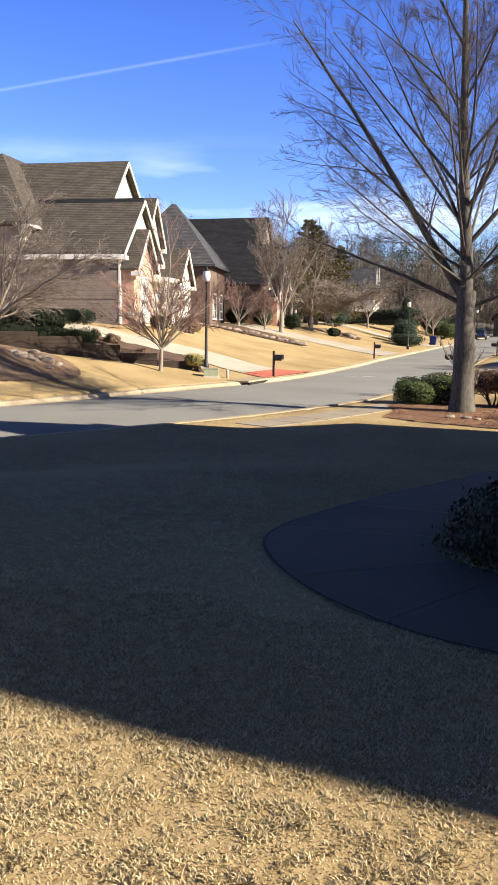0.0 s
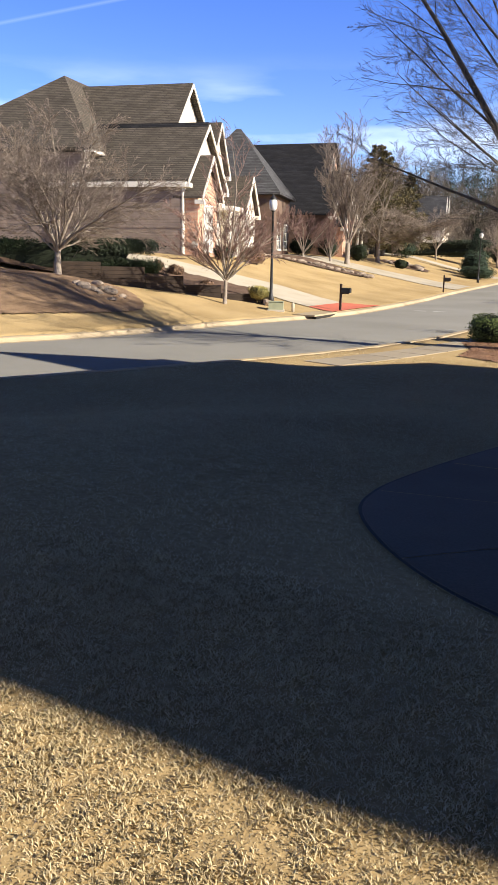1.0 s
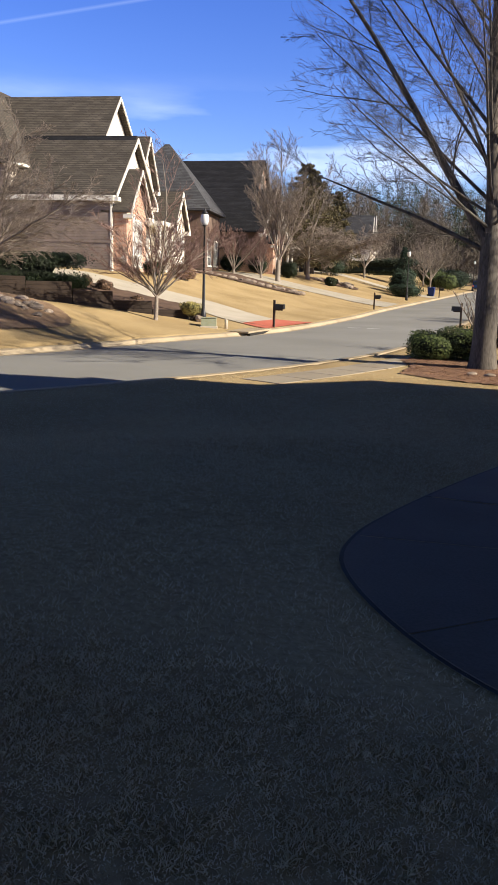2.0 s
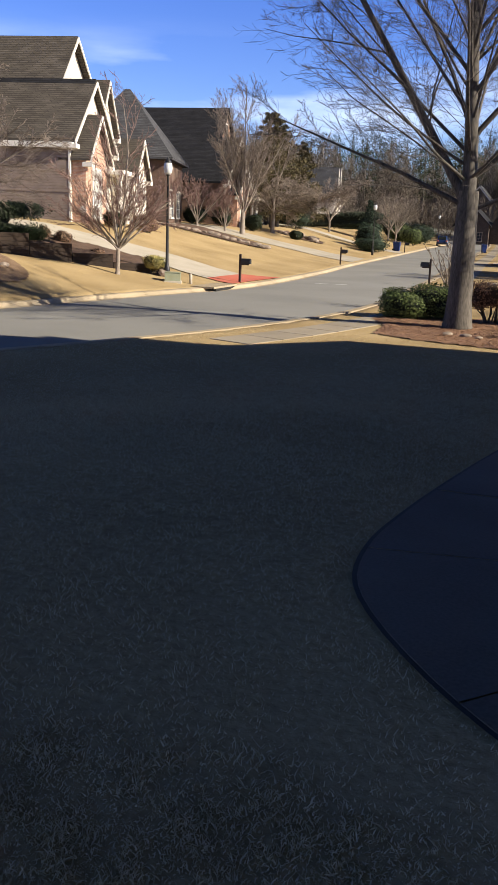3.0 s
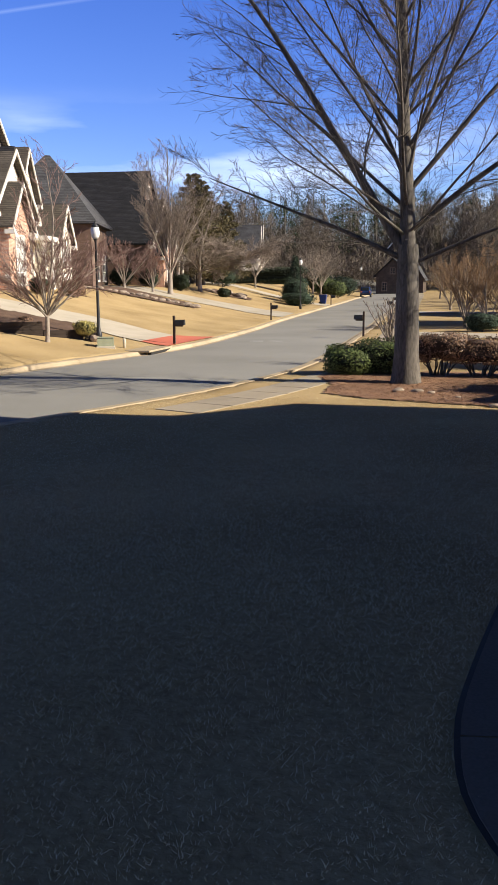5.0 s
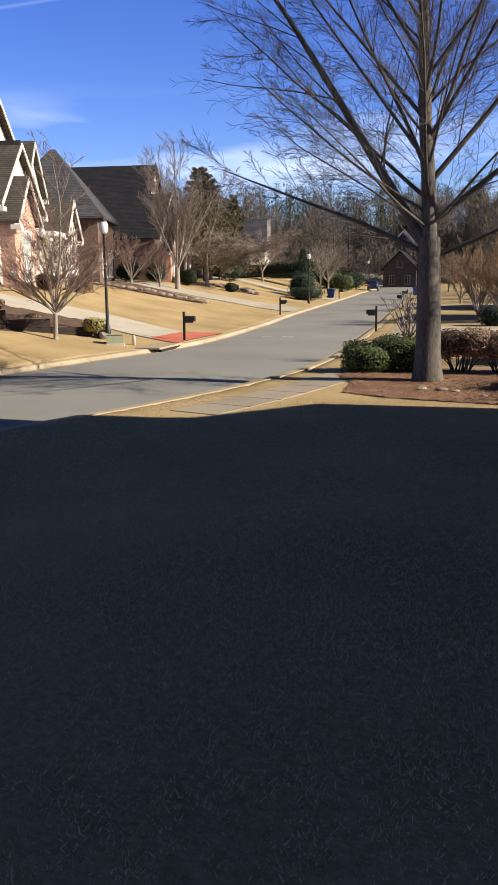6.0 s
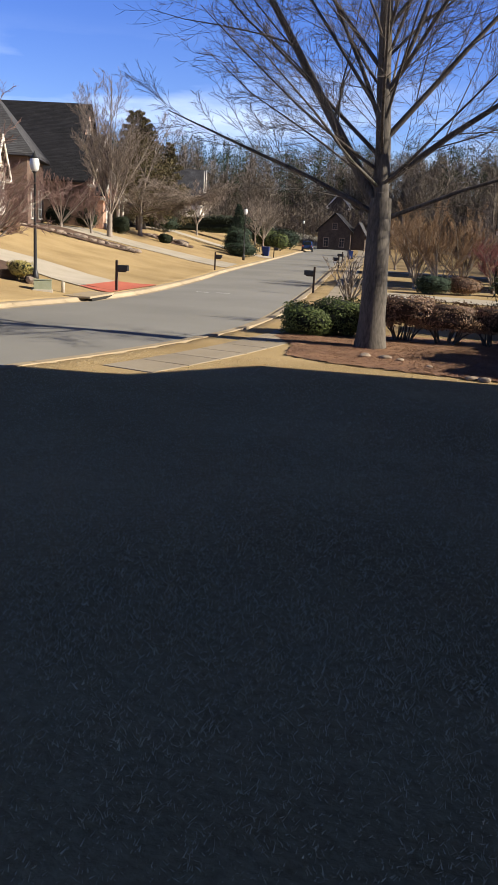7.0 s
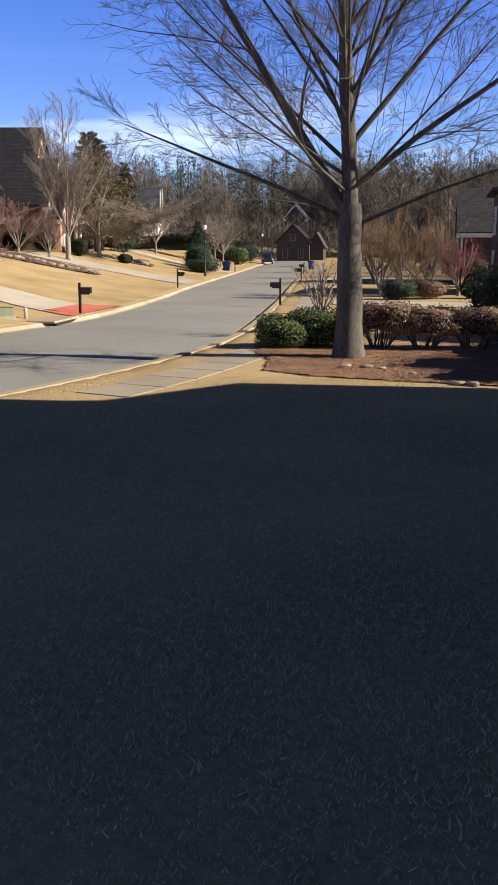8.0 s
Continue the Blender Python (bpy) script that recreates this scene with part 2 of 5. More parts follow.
M_PINE = leafy("pine_needles", (0.014, 0.024, 0.01), (0.045, 0.062, 0.024), 0.8, 0.1)
M_EVERGREEN = leafy("evergreen_leaves", (0.028, 0.046, 0.015), (0.125, 0.155, 0.052), 0.6, 0.15)
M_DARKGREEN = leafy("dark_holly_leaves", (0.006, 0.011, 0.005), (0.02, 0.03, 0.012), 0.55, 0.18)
M_BLUEGREEN = leafy("bluish_conifer_leaves", (0.016, 0.03, 0.02), (0.055, 0.082, 0.054), 0.7, 0.15)
M_BRONZE = leafy("bronzed_hedge_leaves", (0.1, 0.058, 0.036), (0.26, 0.16, 0.1), 0.5, 0.25)
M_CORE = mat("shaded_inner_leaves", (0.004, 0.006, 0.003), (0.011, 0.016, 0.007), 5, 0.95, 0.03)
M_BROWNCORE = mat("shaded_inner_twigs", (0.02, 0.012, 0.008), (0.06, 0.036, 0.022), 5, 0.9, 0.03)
M_YELLOWGREEN = leafy("yellow_green_leaves", (0.2, 0.17, 0.05), (0.42, 0.36, 0.13), 0.6, 0.2)
M_PINK = leafy("pinkish_red_leaves", (0.15, 0.035, 0.042), (0.32, 0.1, 0.11), 0.6, 0.2)
M_CEDAR = leafy("olive_cedar_leaves", (0.05, 0.044, 0.022), (0.14, 0.116, 0.062), 0.8, 0.1)
M_ROOF = coursed("brown_grey_shingles", (0.07, 0.06, 0.05), (0.1, 0.086, 0.072), (0.042, 0.036, 0.031), 0.6, 0.13, 0.9, 0.012, 0.02)
M_DARKROOF = coursed("charcoal_shingles", (0.016, 0.016, 0.019), (0.026, 0.026, 0.03), (0.01, 0.01, 0.012), 0.6, 0.13, 0.9, 0.012, 0.02)
M_GREYROOF = coursed("weathered_grey_shingles", (0.06, 0.06, 0.064), (0.088, 0.088, 0.094), (0.038, 0.038, 0.042), 0.6, 0.13, 0.9, 0.012, 0.02)
M_BRICK = coursed("salmon_brick", (0.42, 0.2, 0.135), (0.55, 0.3, 0.2), (0.5, 0.42, 0.34), 0.22, 0.075, 0.9, 0.006, 0.011)
M_BROWNBRICK = coursed("brown_brick", (0.12, 0.07, 0.052), (0.17, 0.105, 0.078), (0.17, 0.14, 0.115), 0.22, 0.075, 0.9, 0.006, 0.011)
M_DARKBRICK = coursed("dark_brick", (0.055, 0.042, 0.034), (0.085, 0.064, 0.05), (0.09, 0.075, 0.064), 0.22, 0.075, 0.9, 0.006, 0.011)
M_SIDING = coursed("taupe_lap_siding", (0.225, 0.178, 0.152), (0.24, 0.192, 0.163), (0.16, 0.126, 0.108), 6.0, 0.16, 0.8, 0.012, 0.012)
M_CREAM = coursed("cream_lap_siding", (0.68, 0.62, 0.52), (0.7, 0.64, 0.54), (0.5, 0.45, 0.38), 6.0, 0.16, 0.75, 0.012, 0.012)
M_WHITE = mat("white_trim_paint", (0.62, 0.59, 0.53), (0.74, 0.71, 0.65), 3, 0.6, 0.001)
M_STONE = mat("field_stone", (0.17, 0.135, 0.105), (0.36, 0.29, 0.225), 1.6, 0.9, 0.02, fine=18, vary=0.25)
# timber tone lowered so the wall looks shaded where grazing sun reaches it
M_TIMBER = mat("weathered_shade_dark_timber", (0.02, 0.014, 0.011), (0.045, 0.031, 0.023), 2, 0.9, 0.006, fine=24, vary=0.2)
M_BLACK = mat("black_painted_metal", (0.012, 0.012, 0.013), (0.022, 0.022, 0.023), 6, 0.45, 0.0, metal=0.0, spec=0.5)
M_DARKWOOD = mat("dark_brown_post", (0.035, 0.024, 0.018), (0.07, 0.048, 0.035), 8, 0.7, 0.002)
M_GREENBOX = mat("faded_green_enamel", (0.24, 0.26, 0.17), (0.32, 0.34, 0.24), 3, 0.6, 0.001)
M_BLUE = mat("blue_plastic", (0.012, 0.03, 0.13), (0.02, 0.045, 0.17), 3, 0.45)
M_CAR = mat("dark_blue_car_paint", (0.018, 0.035, 0.1), (0.024, 0.045, 0.12), 2, 0.25, spec=0.6)
M_RUBBER = mat("tyre_rubber", (0.012, 0.012, 0.012), (0.022, 0.022, 0.022), 8, 0.8)
M_METAL = mat("brushed_metal", (0.5, 0.5, 0.5), (0.6, 0.6, 0.6), 8, 0.35, metal=1.0)
M_RECESS = mat("recess_shadow_black", (0.015, 0.014, 0.013), (0.03, 0.028, 0.026), 8, 0.7)
M_LINE = mat("worn_white_road_paint", (0.5, 0.5, 0.49), (0.7, 0.7, 0.68), 6, 0.8)


def glass(name, colour, rough=0.05):
    m = bpy.data.materials.new(name)
    m.use_nodes = True
    p = m.node_tree.nodes["Principled BSDF"]
    p.inputs["Base Color"].default_value, p.inputs["Roughness"].default_value = (*colour, 1), rough
    p.inputs["Specular IOR Level"].default_value = 0.8
    return m


M_PANE = glass("window_glass", (0.03, 0.035, 0.04))
M_BLIND = glass("glass_over_pale_blinds", (0.45, 0.45, 0.43), 0.15)
M_PINKTWIG = leafy("pinkish_red_twigs", (0.13, 0.05, 0.048), (0.26, 0.115, 0.11), 0.7, 0.15)
M_GLOBE = glass("frosted_lamp_glass", (0.62, 0.63, 0.62), 0.35)


# ---------- building helpers ----------
def mesh_of(name, verts, faces, material):
    me = bpy.data.meshes.new(name)
    me.from_pydata([tuple(map(float, v)) for v in verts] if not isinstance(verts, np.ndarray) else verts.tolist(), [], faces)
    me.materials.append(material)
    return me


def fast_mesh(name, verts, faces, material, smooth=False):
    """A mesh from arrays whose faces all have the same number of corners."""
    me = bpy.data.meshes.new(name)
    verts, faces = np.asarray(verts, np.float32), np.asarray(faces, np.int32)
    k = faces.shape[1]
    me.vertices.add(len(verts))
    me.vertices.foreach_set("co", verts.ravel())
    me.loops.add(faces.size)
    me.loops.foreach_set("vertex_index", faces.ravel())
    me.polygons.add(len(faces))
    me.polygons.foreach_set("loop_start", np.arange(0, faces.size, k, dtype=np.int32))
    if smooth:
        me.polygons.foreach_set("use_smooth", np.ones(len(faces), bool))
    me.update(calc_edges=True)
    me.materials.append(material)
    return me


def part(name, data, material, parent, label=""):
    """Links a bmesh or a mesh as one object under a thing or a part."""
    if isinstance(data, bmesh.types.BMesh):
        me = bpy.data.meshes.new(name)
        data.normal_update()
        data.to_mesh(me)
        data.free()
        me.materials.append(material)
    else:
        me = data
    ob = new(name, me)
    ob.parent = parent
    if label:
        tagged(ob, label)
    return ob


def thing(name, m, label, category, group="", kind=""):
    ob = new(name)
    ob.matrix_world = m
    ob.empty_display_size = 0.3
    return tagged(ob, label, category, group, kind)


def box(bm, x0, x1, y0, y1, z0, z1, bevel=0.0):
    """Adds a box, with its edges cut back a little where bevel is given."""
    made = bmesh.ops.create_cube(bm, size=1, matrix=Matrix.Translation(((x0 + x1) / 2, (y0 + y1) / 2, (z0 + z1) / 2))
                                 @ Matrix.Diagonal((abs(x1 - x0), abs(y1 - y0), abs(z1 - z0), 1)))
    if bevel:
        edges = list({e for v in made["verts"] for e in v.link_edges})
        bmesh.ops.bevel(bm, geom=edges, offset=bevel, segments=2, affect="EDGES", profile=0.6)
    return bm


def boxes(*rows, bevel=0.0):
    bm = bmesh.new()
    for r in rows:
        box(bm, *r, bevel=bevel)
    return bm


def prism(profile, x0, x1):
    """A solid between two x planes from a closed (y, z) outline."""
    bm = bmesh.new()
    a = [bm.verts.new((x0, y, z)) for y, z in profile]
    b = [bm.verts.new((x1, y, z)) for y, z in profile]
    bm.faces.new(a[::-1])
    bm.faces.new(b)
    for i in range(len(a)):
        j = (i + 1) % len(a)
        bm.faces.new((a[i], a[j], b[j], b[i]))
    bmesh.ops.recalc_face_normals(bm, faces=bm.faces)
    return bm


def lathe(profile, sides=16, at=(0, 0, 0)):
    """A turned solid from (radius, z) pairs."""
    bm = bmesh.new()
    rings = []
    for r, z in profile:
        rings.append([bm.verts.new((at[0] + r * math.cos(2 * math.pi * k / sides), at[1] + r * math.sin(2 * math.pi * k / sides), at[2] + z))
                      for k in range(sides)])
    for a, b in zip(rings[:-1], rings[1:]):
        for k in range(sides):
            bm.faces.new((a[k], a[(k + 1) % sides], b[(k + 1) % sides], b[k])).smooth = True
    bm.faces.new(rings[0][::-1])
    bm.faces.new(rings[-1])
    return bm


class Heap:
    """Collects triangles and quads (as quads) of many small pieces."""
    def __init__(self):
        self.v, self.f, self.n, self.wait = [], [], 0, {}

    def tube(self, pts, radii, sides):
        """Puts a tube by; tubes with as many points and sides are made together."""
        self.wait.setdefault((len(pts), sides), []).append((np.asarray(pts, float), np.asarray(radii, float)))

    def flush(self):
        for (k, sides), rows in self.wait.items():
            P, R = np.stack([r[0] for r in rows]), np.stack([r[1] for r in rows])
            t = np.gradient(P, axis=1)
            t /= np.linalg.norm(t, axis=2)[..., None] + 1e-9
            ref = np.where((np.abs(t[:, :1, 2]) < 0.9)[..., None], np.array((0.0, 0.0, 1.0)), np.array((1.0, 0.0, 0.0)))
            s = np.cross(t, np.broadcast_to(ref, t.shape))
            s /= np.linalg.norm(s, axis=2)[..., None] + 1e-9
            q = np.cross(t, s)
            ang = np.arange(sides) * 2 * math.pi / sides
            ring = P[:, :, None, :] + R[:, :, None, None] * (np.cos(ang)[:, None] * s[:, :, None, :] + np.sin(ang)[:, None] * q[:, :, None, :])
            idx = self.n + np.arange(len(rows) * k * sides).reshape(len(rows), k, sides)
            nx = np.roll(idx, -1, axis=2)
            self.v.append(ring.reshape(-1, 3))
            self.f.append(np.stack((idx[:, :-1], nx[:, :-1], nx[:, 1:], idx[:, 1:]), -1).reshape(-1, 4))
            self.n += ring.size // 3
        self.wait = {}

    def cards(self, centres, length, width, rng, lean=None, facing=None):
        """Small leaf-like quads, bent across, turned every way."""
        c = np.asarray(centres, float)
        m = len(c)
        if not m:
            return
        a = rng.normal(size=(m, 3))
        if lean is not None:
            a = a + np.asarray(lean)
        if facing is not None:
            f = np.asarray(facing) + rng.normal(size=(m, 3)) * 0.35
            a = np.cross(f, a)
        a /= np.linalg.norm(a, axis=1)[:, None]
        b = np.cross(a, rng.normal(size=(m, 3)) if facing is None else f)
        b /= np.linalg.norm(b, axis=1)[:, None] + 1e-9
        L = (length * rng.uniform(0.6, 1.3, m))[:, None]
        W = (width * rng.uniform(0.6, 1.3, m))[:, None]
        quad = np.stack((c - a * L * 0.5, c + b * W * 0.5, c + a * L * 0.5, c - b * W * 0.5), 1)
        idx = self.n + np.arange(m * 4).reshape(m, 4)
        self.v.append(quad.reshape(-1, 3))
        self.f.append(idx)
        self.n += m * 4

    def mesh(self, name, material, smooth=False):
        self.flush()
        return fast_mesh(name, np.concatenate(self.v), np.concatenate(self.f), material, smooth)


def limb_path(rng, start, d, length, steps, wander, lift):
    """A wandering path whose heading is bent up (lift > 0) or down on the way."""
    bend = rng.normal(size=(steps, 3)) * wander
    (x, y, z), (a, b, c) = start, d
    q = 1 / math.sqrt(a * a + b * b + c * c)
    a, b, c, hop = a * q, b * q, c * q, length / steps
    pts = [(x, y, z)]
    for u, v, w in bend.tolist():
        a, b, c = a + u, b + v, c + w + lift
        q = 1 / math.sqrt(a * a + b * b + c * c)
        a, b, c = a * q, b * q, c * q
        x, y, z = x + a * hop, y + b * hop, z + c * hop
        pts.append((x, y, z))
    return np.array(pts)


def side_dir(rng, t, spread):
    """A heading that leaves t at about the angle spread (radians)."""
    r = rng.normal(size=3)
    r -= r @ t * t
    r /= np.linalg.norm(r) + 1e-9
    return t * math.cos(spread) + r * math.sin(spread)


RAMP = {k: np.linspace(0, 1, k) for k in range(2, 12)}


def sprout(rng, wood, twigs, pts, r0, level, style):
    """Branches off a limb, and twigs off those."""
    n = style["count"][level]
    total = np.linalg.norm(np.diff(pts, axis=0), axis=1).sum()
    for k in range(n):
        u = style["from"][level] + (1 - style["from"][level]) * (k + rng.uniform(0, 1)) / n
        x = min(u * (len(pts) - 1), len(pts) - 1.001)
        i = int(x)
        p = pts[i] + (pts[i + 1] - pts[i]) * (x - i)
        t = pts[i + 1] - pts[i]
        t /= np.linalg.norm(t)
        length = total * style["ratio"][level] * rng.uniform(0.6, 1.15) * (1.15 - 0.6 * u)
        d = side_dir(rng, t, rng.uniform(*style["angle"]))
        d[2] = d[2] * 0.8 + style["up"]
        r = max(r0 * (1 - 0.75 * u) * style["thin"], style["least"])
        last = level + 1 >= len(style["count"])
        steps = 4 if not last else 2
        path = limb_path(rng, p, d, length, steps, style["wander"], style["lift"])
        heap = twigs if (last or r < style["split"]) else wood
        heap.tube(path, r + (max(r * 0.3, style["least"] * 0.6) - r) * RAMP[len(path)], 3 if heap is twigs else 5)
        if not last:
            sprout(rng, wood, twigs, path, r, level + 1, style)


STYLE = dict(count=(9, 7, 6), ratio=(0.5, 0.5, 0.5), angle=(0.5, 0.95), up=0.25, thin=0.55, least=0.006, wander=0.12, lift=0.06,
             split=0.018)
STYLE["from"] = (0.2, 0.15, 0.1)


def bare_tree(name, place, label, seed, trunk, limbs, bark, twig, style, flare=1.35, group="", bend=0.07):
    """A leafless tree: trunk (height, radius), limbs as (height, azimuth, elevation, length, radius, lift)."""
    rng = np.random.default_rng(seed)
    wood, twigs = Heap(), Heap()
    th, tr = trunk
    tp = limb_path(rng, (0, 0, -0.15), (0, 0, 1), th + 0.15, 8, 0.02, 0)
    rad = np.linspace(tr, tr * 0.78, len(tp))
    rad[0], rad[1] = tr * flare, tr * (1 + (flare - 1) * 0.25)
    wood.tube(tp, rad, 14)
    leader = None
    for h, az, el, length, r, lift in limbs:
        i = min(h / th * 8, 7.99) if h <= th else 8
        base = tp[int(i)] + (tp[min(int(i) + 1, 8)] - tp[int(i)]) * (i - int(i))
        if h > th and leader is not None:
            base = np.array([np.interp(h, leader[:, 2], leader[:, k]) for k in range(3)])
        a, e = radians(az), radians(el)
        path = limb_path(rng, base, (math.cos(a) * math.cos(e), math.sin(a) * math.cos(e), math.sin(e)), length, 9, bend, lift)
        if leader is None:
            leader = path
        wood.tube(path, np.linspace(r, max(r * 0.16, 0.008), len(path)), 8)
        sprout(rng, wood, twigs, path, r, 0, style)
    ob = thing(name, pose(*place), label, "tree", group)
    part("trunk", wood.mesh("trunk", bark, True), bark, ob)
    part("crown", twigs.mesh("crown", twig), twig, ob, "fine leafless twigs")
    return ob


def shrub(name, place, size, label, seed, leaf, count, leaf_size, category="shrub", stems=5, flat=0.0, group="", turn=0.0, bark=None, hollow=0.55, gap=0.0):
    """A leafy shrub: stems below and a lumpy shell of small leaves, size as half-width, half-depth and height."""
    rng = np.random.default_rng(seed)
    sx, sy, sz = size
    d = rng.normal(size=(count, 3))
    d /= np.linalg.norm(d, axis=1)[:, None]
    if flat:
        d = np.sign(d) * np.abs(d) ** (1 - flat)
        d /= np.abs(d).max(axis=1)[:, None] * flat + (1 - flat)
    lumps = rng.normal(size=(9, 3))
    lumps /= np.linalg.norm(lumps, axis=1)[:, None]
    bulge = 0.94 + 0.3 * np.max(np.clip(d @ lumps.T, 0, 1) ** 6, axis=1) - 0.08
    r = rng.uniform(hollow, 1, count) ** 0.5 * bulge
    r = r * np.where(rng.random(count) < 0.12, rng.uniform(1.0, 1.13, count), 1.0)
    c = d * r[:, None] * np.array((sx, sy, sz * 0.5)) + np.array((0, 0, sz * 0.53))
    c[:, 2] = gap * sz + np.maximum(c[:, 2], 0.04) * (1 - gap)
    heap = Heap()
    heap.cards(c, leaf_size, leaf_size * 0.6, rng, facing=d)
    wood = Heap()
    for k in range(stems):
        a = rng.uniform(0, 6.28)
        q = np.array((math.cos(a) * sx * 0.6, math.sin(a) * sy * 0.6, sz * rng.uniform(0.6, 0.85)))
        path = limb_path(rng, (q[0] * 0.45, q[1] * 0.45, -0.08), q + np.array((0, 0, 0.4)), np.linalg.norm(q) * 0.9, 4, 0.15, 0.03)
        wood.tube(path, np.linspace(0.02 + 0.012 * sz, 0.008, 5), 5)
    ob = thing(name, pose(*place, 0, 0, turn), label, category, group)
    part("foliage", heap.mesh("foliage", leaf), leaf, ob)
    # a solid near-black lump stands for the shade deep between the leaves
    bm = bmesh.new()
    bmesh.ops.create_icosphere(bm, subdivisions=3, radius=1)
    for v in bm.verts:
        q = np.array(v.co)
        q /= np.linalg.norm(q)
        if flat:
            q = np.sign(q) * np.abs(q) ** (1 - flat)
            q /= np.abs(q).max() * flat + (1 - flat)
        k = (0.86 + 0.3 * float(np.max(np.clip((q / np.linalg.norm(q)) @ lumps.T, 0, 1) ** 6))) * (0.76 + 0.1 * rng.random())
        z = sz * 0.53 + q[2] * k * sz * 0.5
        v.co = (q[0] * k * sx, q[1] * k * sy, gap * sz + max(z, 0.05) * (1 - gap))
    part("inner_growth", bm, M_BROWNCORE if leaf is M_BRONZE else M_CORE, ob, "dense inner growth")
    part("stem", wood.mesh("stem", bark or M_BARK), bark or M_BARK, ob)
    return ob


def ground_z(x, y):
    return float(height(np.array([x]), np.array([y]))[0])


def strip(name, left, right, lift, material, across=6, thick=0.0):
    """A draped strip between two edge lines of the same length, as a mesh that follows the ground."""
    L, R = np.array(left, float), np.array(right, float)
    u = np.linspace(0, 1, across + 1)
    P = L[:, None, :] * (1 - u)[None, :, None] + R[:, None, :] * u[None, :, None]
    z = height(P[..., 0], P[..., 1]) + lift
    V = np.concatenate((P, z[..., None]), -1).reshape(-1, 3)
    n, m = len(L), across + 1
    idx = np.arange(n * m).reshape(n, m)
    F = np.stack((idx[:-1, :-1], idx[:-1, 1:], idx[1:, 1:], idx[1:, :-1]), -1).reshape(-1, 4)
    return fast_mesh(name, V, F, material, True)


def offset_line(line, d):
    """The line moved sideways by d to its right."""
    t = np.gradient(line, axis=0)
    t /= np.linalg.norm(t, axis=1)[:, None]
    return line + d * np.stack((t[:, 1], -t[:, 0]), -1)


def inside(poly, x, y):
    """Which points lie in a polygon."""
    hit = np.zeros(x.shape, bool)
    for (ax, ay), (bx, by) in zip(poly, poly[1:] + poly[:1]):
        cross = ((ay > y) != (by > y)) & (x < (bx - ax) * (y - ay) / (by - ay + 1e-12) + ax)
        hit ^= cross
    return hit


def patch(name, poly, lift, material, cell=0.12, rough=0.02, seed=1, crown=0.0):
    """A bed with an uneven edge that lies on the ground."""
    poly = [tuple(p) for p in poly]
    xs, ys = [p[0] for p in poly], [p[1] for p in poly]
    gx, gy = np.arange(min(xs), max(xs) + cell, cell), np.arange(min(ys), max(ys) + cell, cell)
    X, Y = np.meshgrid(gx, gy, indexing="ij")
    rng = np.random.default_rng(seed)
    X, Y = X + rng.uniform(-0.3, 0.3, X.shape) * cell, Y + rng.uniform(-0.3, 0.3, X.shape) * cell
    Z = height(X, Y) + lift + rng.uniform(0, rough, X.shape)
    idx = np.arange(X.size).reshape(X.shape)
    F = np.stack((idx[:-1, :-1], idx[1:, :-1], idx[1:, 1:], idx[:-1, 1:]), -1).reshape(-1, 4)
    cx, cy = X.ravel()[F].mean(1), Y.ravel()[F].mean(1)
    F = F[inside(poly, cx, cy)]
    return fast_mesh(name, np.stack((X.ravel(), Y.ravel(), Z.ravel()), -1), F, material, True)


# ---------- the ground ----------
def spaced(*runs):
    out = []
    for a, b, step in runs:
        out += list(np.arange(a, b, step))
    return np.array(out + [runs[-1][1]])


GX = spaced((-900, -120, 60), (-120, -40, 4), (-40, -24, 0.8), (-24, 6, 0.32), (6, 30, 2), (30, 120, 6), (120, 900, 60))
GY = spaced((-500, -60, 40), (-60, 0, 2), (0, 62, 0.32), (62, 130, 0.8), (130, 250, 4), (250, 400, 15), (400, 1500, 80))
_X, _Y = np.meshgrid(GX, GY, indexing="ij")
_Z = height(_X, _Y)
_i = np.arange(_X.size).reshape(_X.shape)
_F = np.stack((_i[:-1, :-1], _i[1:, :-1], _i[1:, 1:], _i[:-1, 1:]), -1).reshape(-1, 4)
ground = new("ground", fast_mesh("ground", np.stack((_X.ravel(), _Y.ravel(), _Z.ravel()), -1), _F, M_GRASS, True))
tagged(ground, "dormant tan lawn sloping down to the street", "ground", kind="structure")

# the road, its gutters and kerbs
def even_line(line, step):
    d = np.concatenate(([0], np.cumsum(np.linalg.norm(np.diff(line, axis=0), axis=1))))
    s = np.arange(0, d[-1], step)
    return np.stack((np.interp(s, d, line[:, 0]), np.interp(s, d, line[:, 1])), -1)


_R = even_line(RIGHT_LINE, 1.5)
_L = np.stack([LEFT_LINE[np.argmin(((LEFT_LINE - p) ** 2).sum(1))] for p in _R])
_d = np.concatenate(([0], np.cumsum(np.linalg.norm(np.diff(LEFT_LINE, axis=0), axis=1))))
_s = np.array([_d[np.argmin(((LEFT_LINE - p) ** 2).sum(1))] for p in _R])
_s = np.convolve(np.pad(_s, 6, mode="edge"), np.ones(13) / 13, mode="valid")
_L = np.stack((np.interp(_s, _d, LEFT_LINE[:, 0]), np.interp(_s, _d, LEFT_LINE[:, 1])), -1)


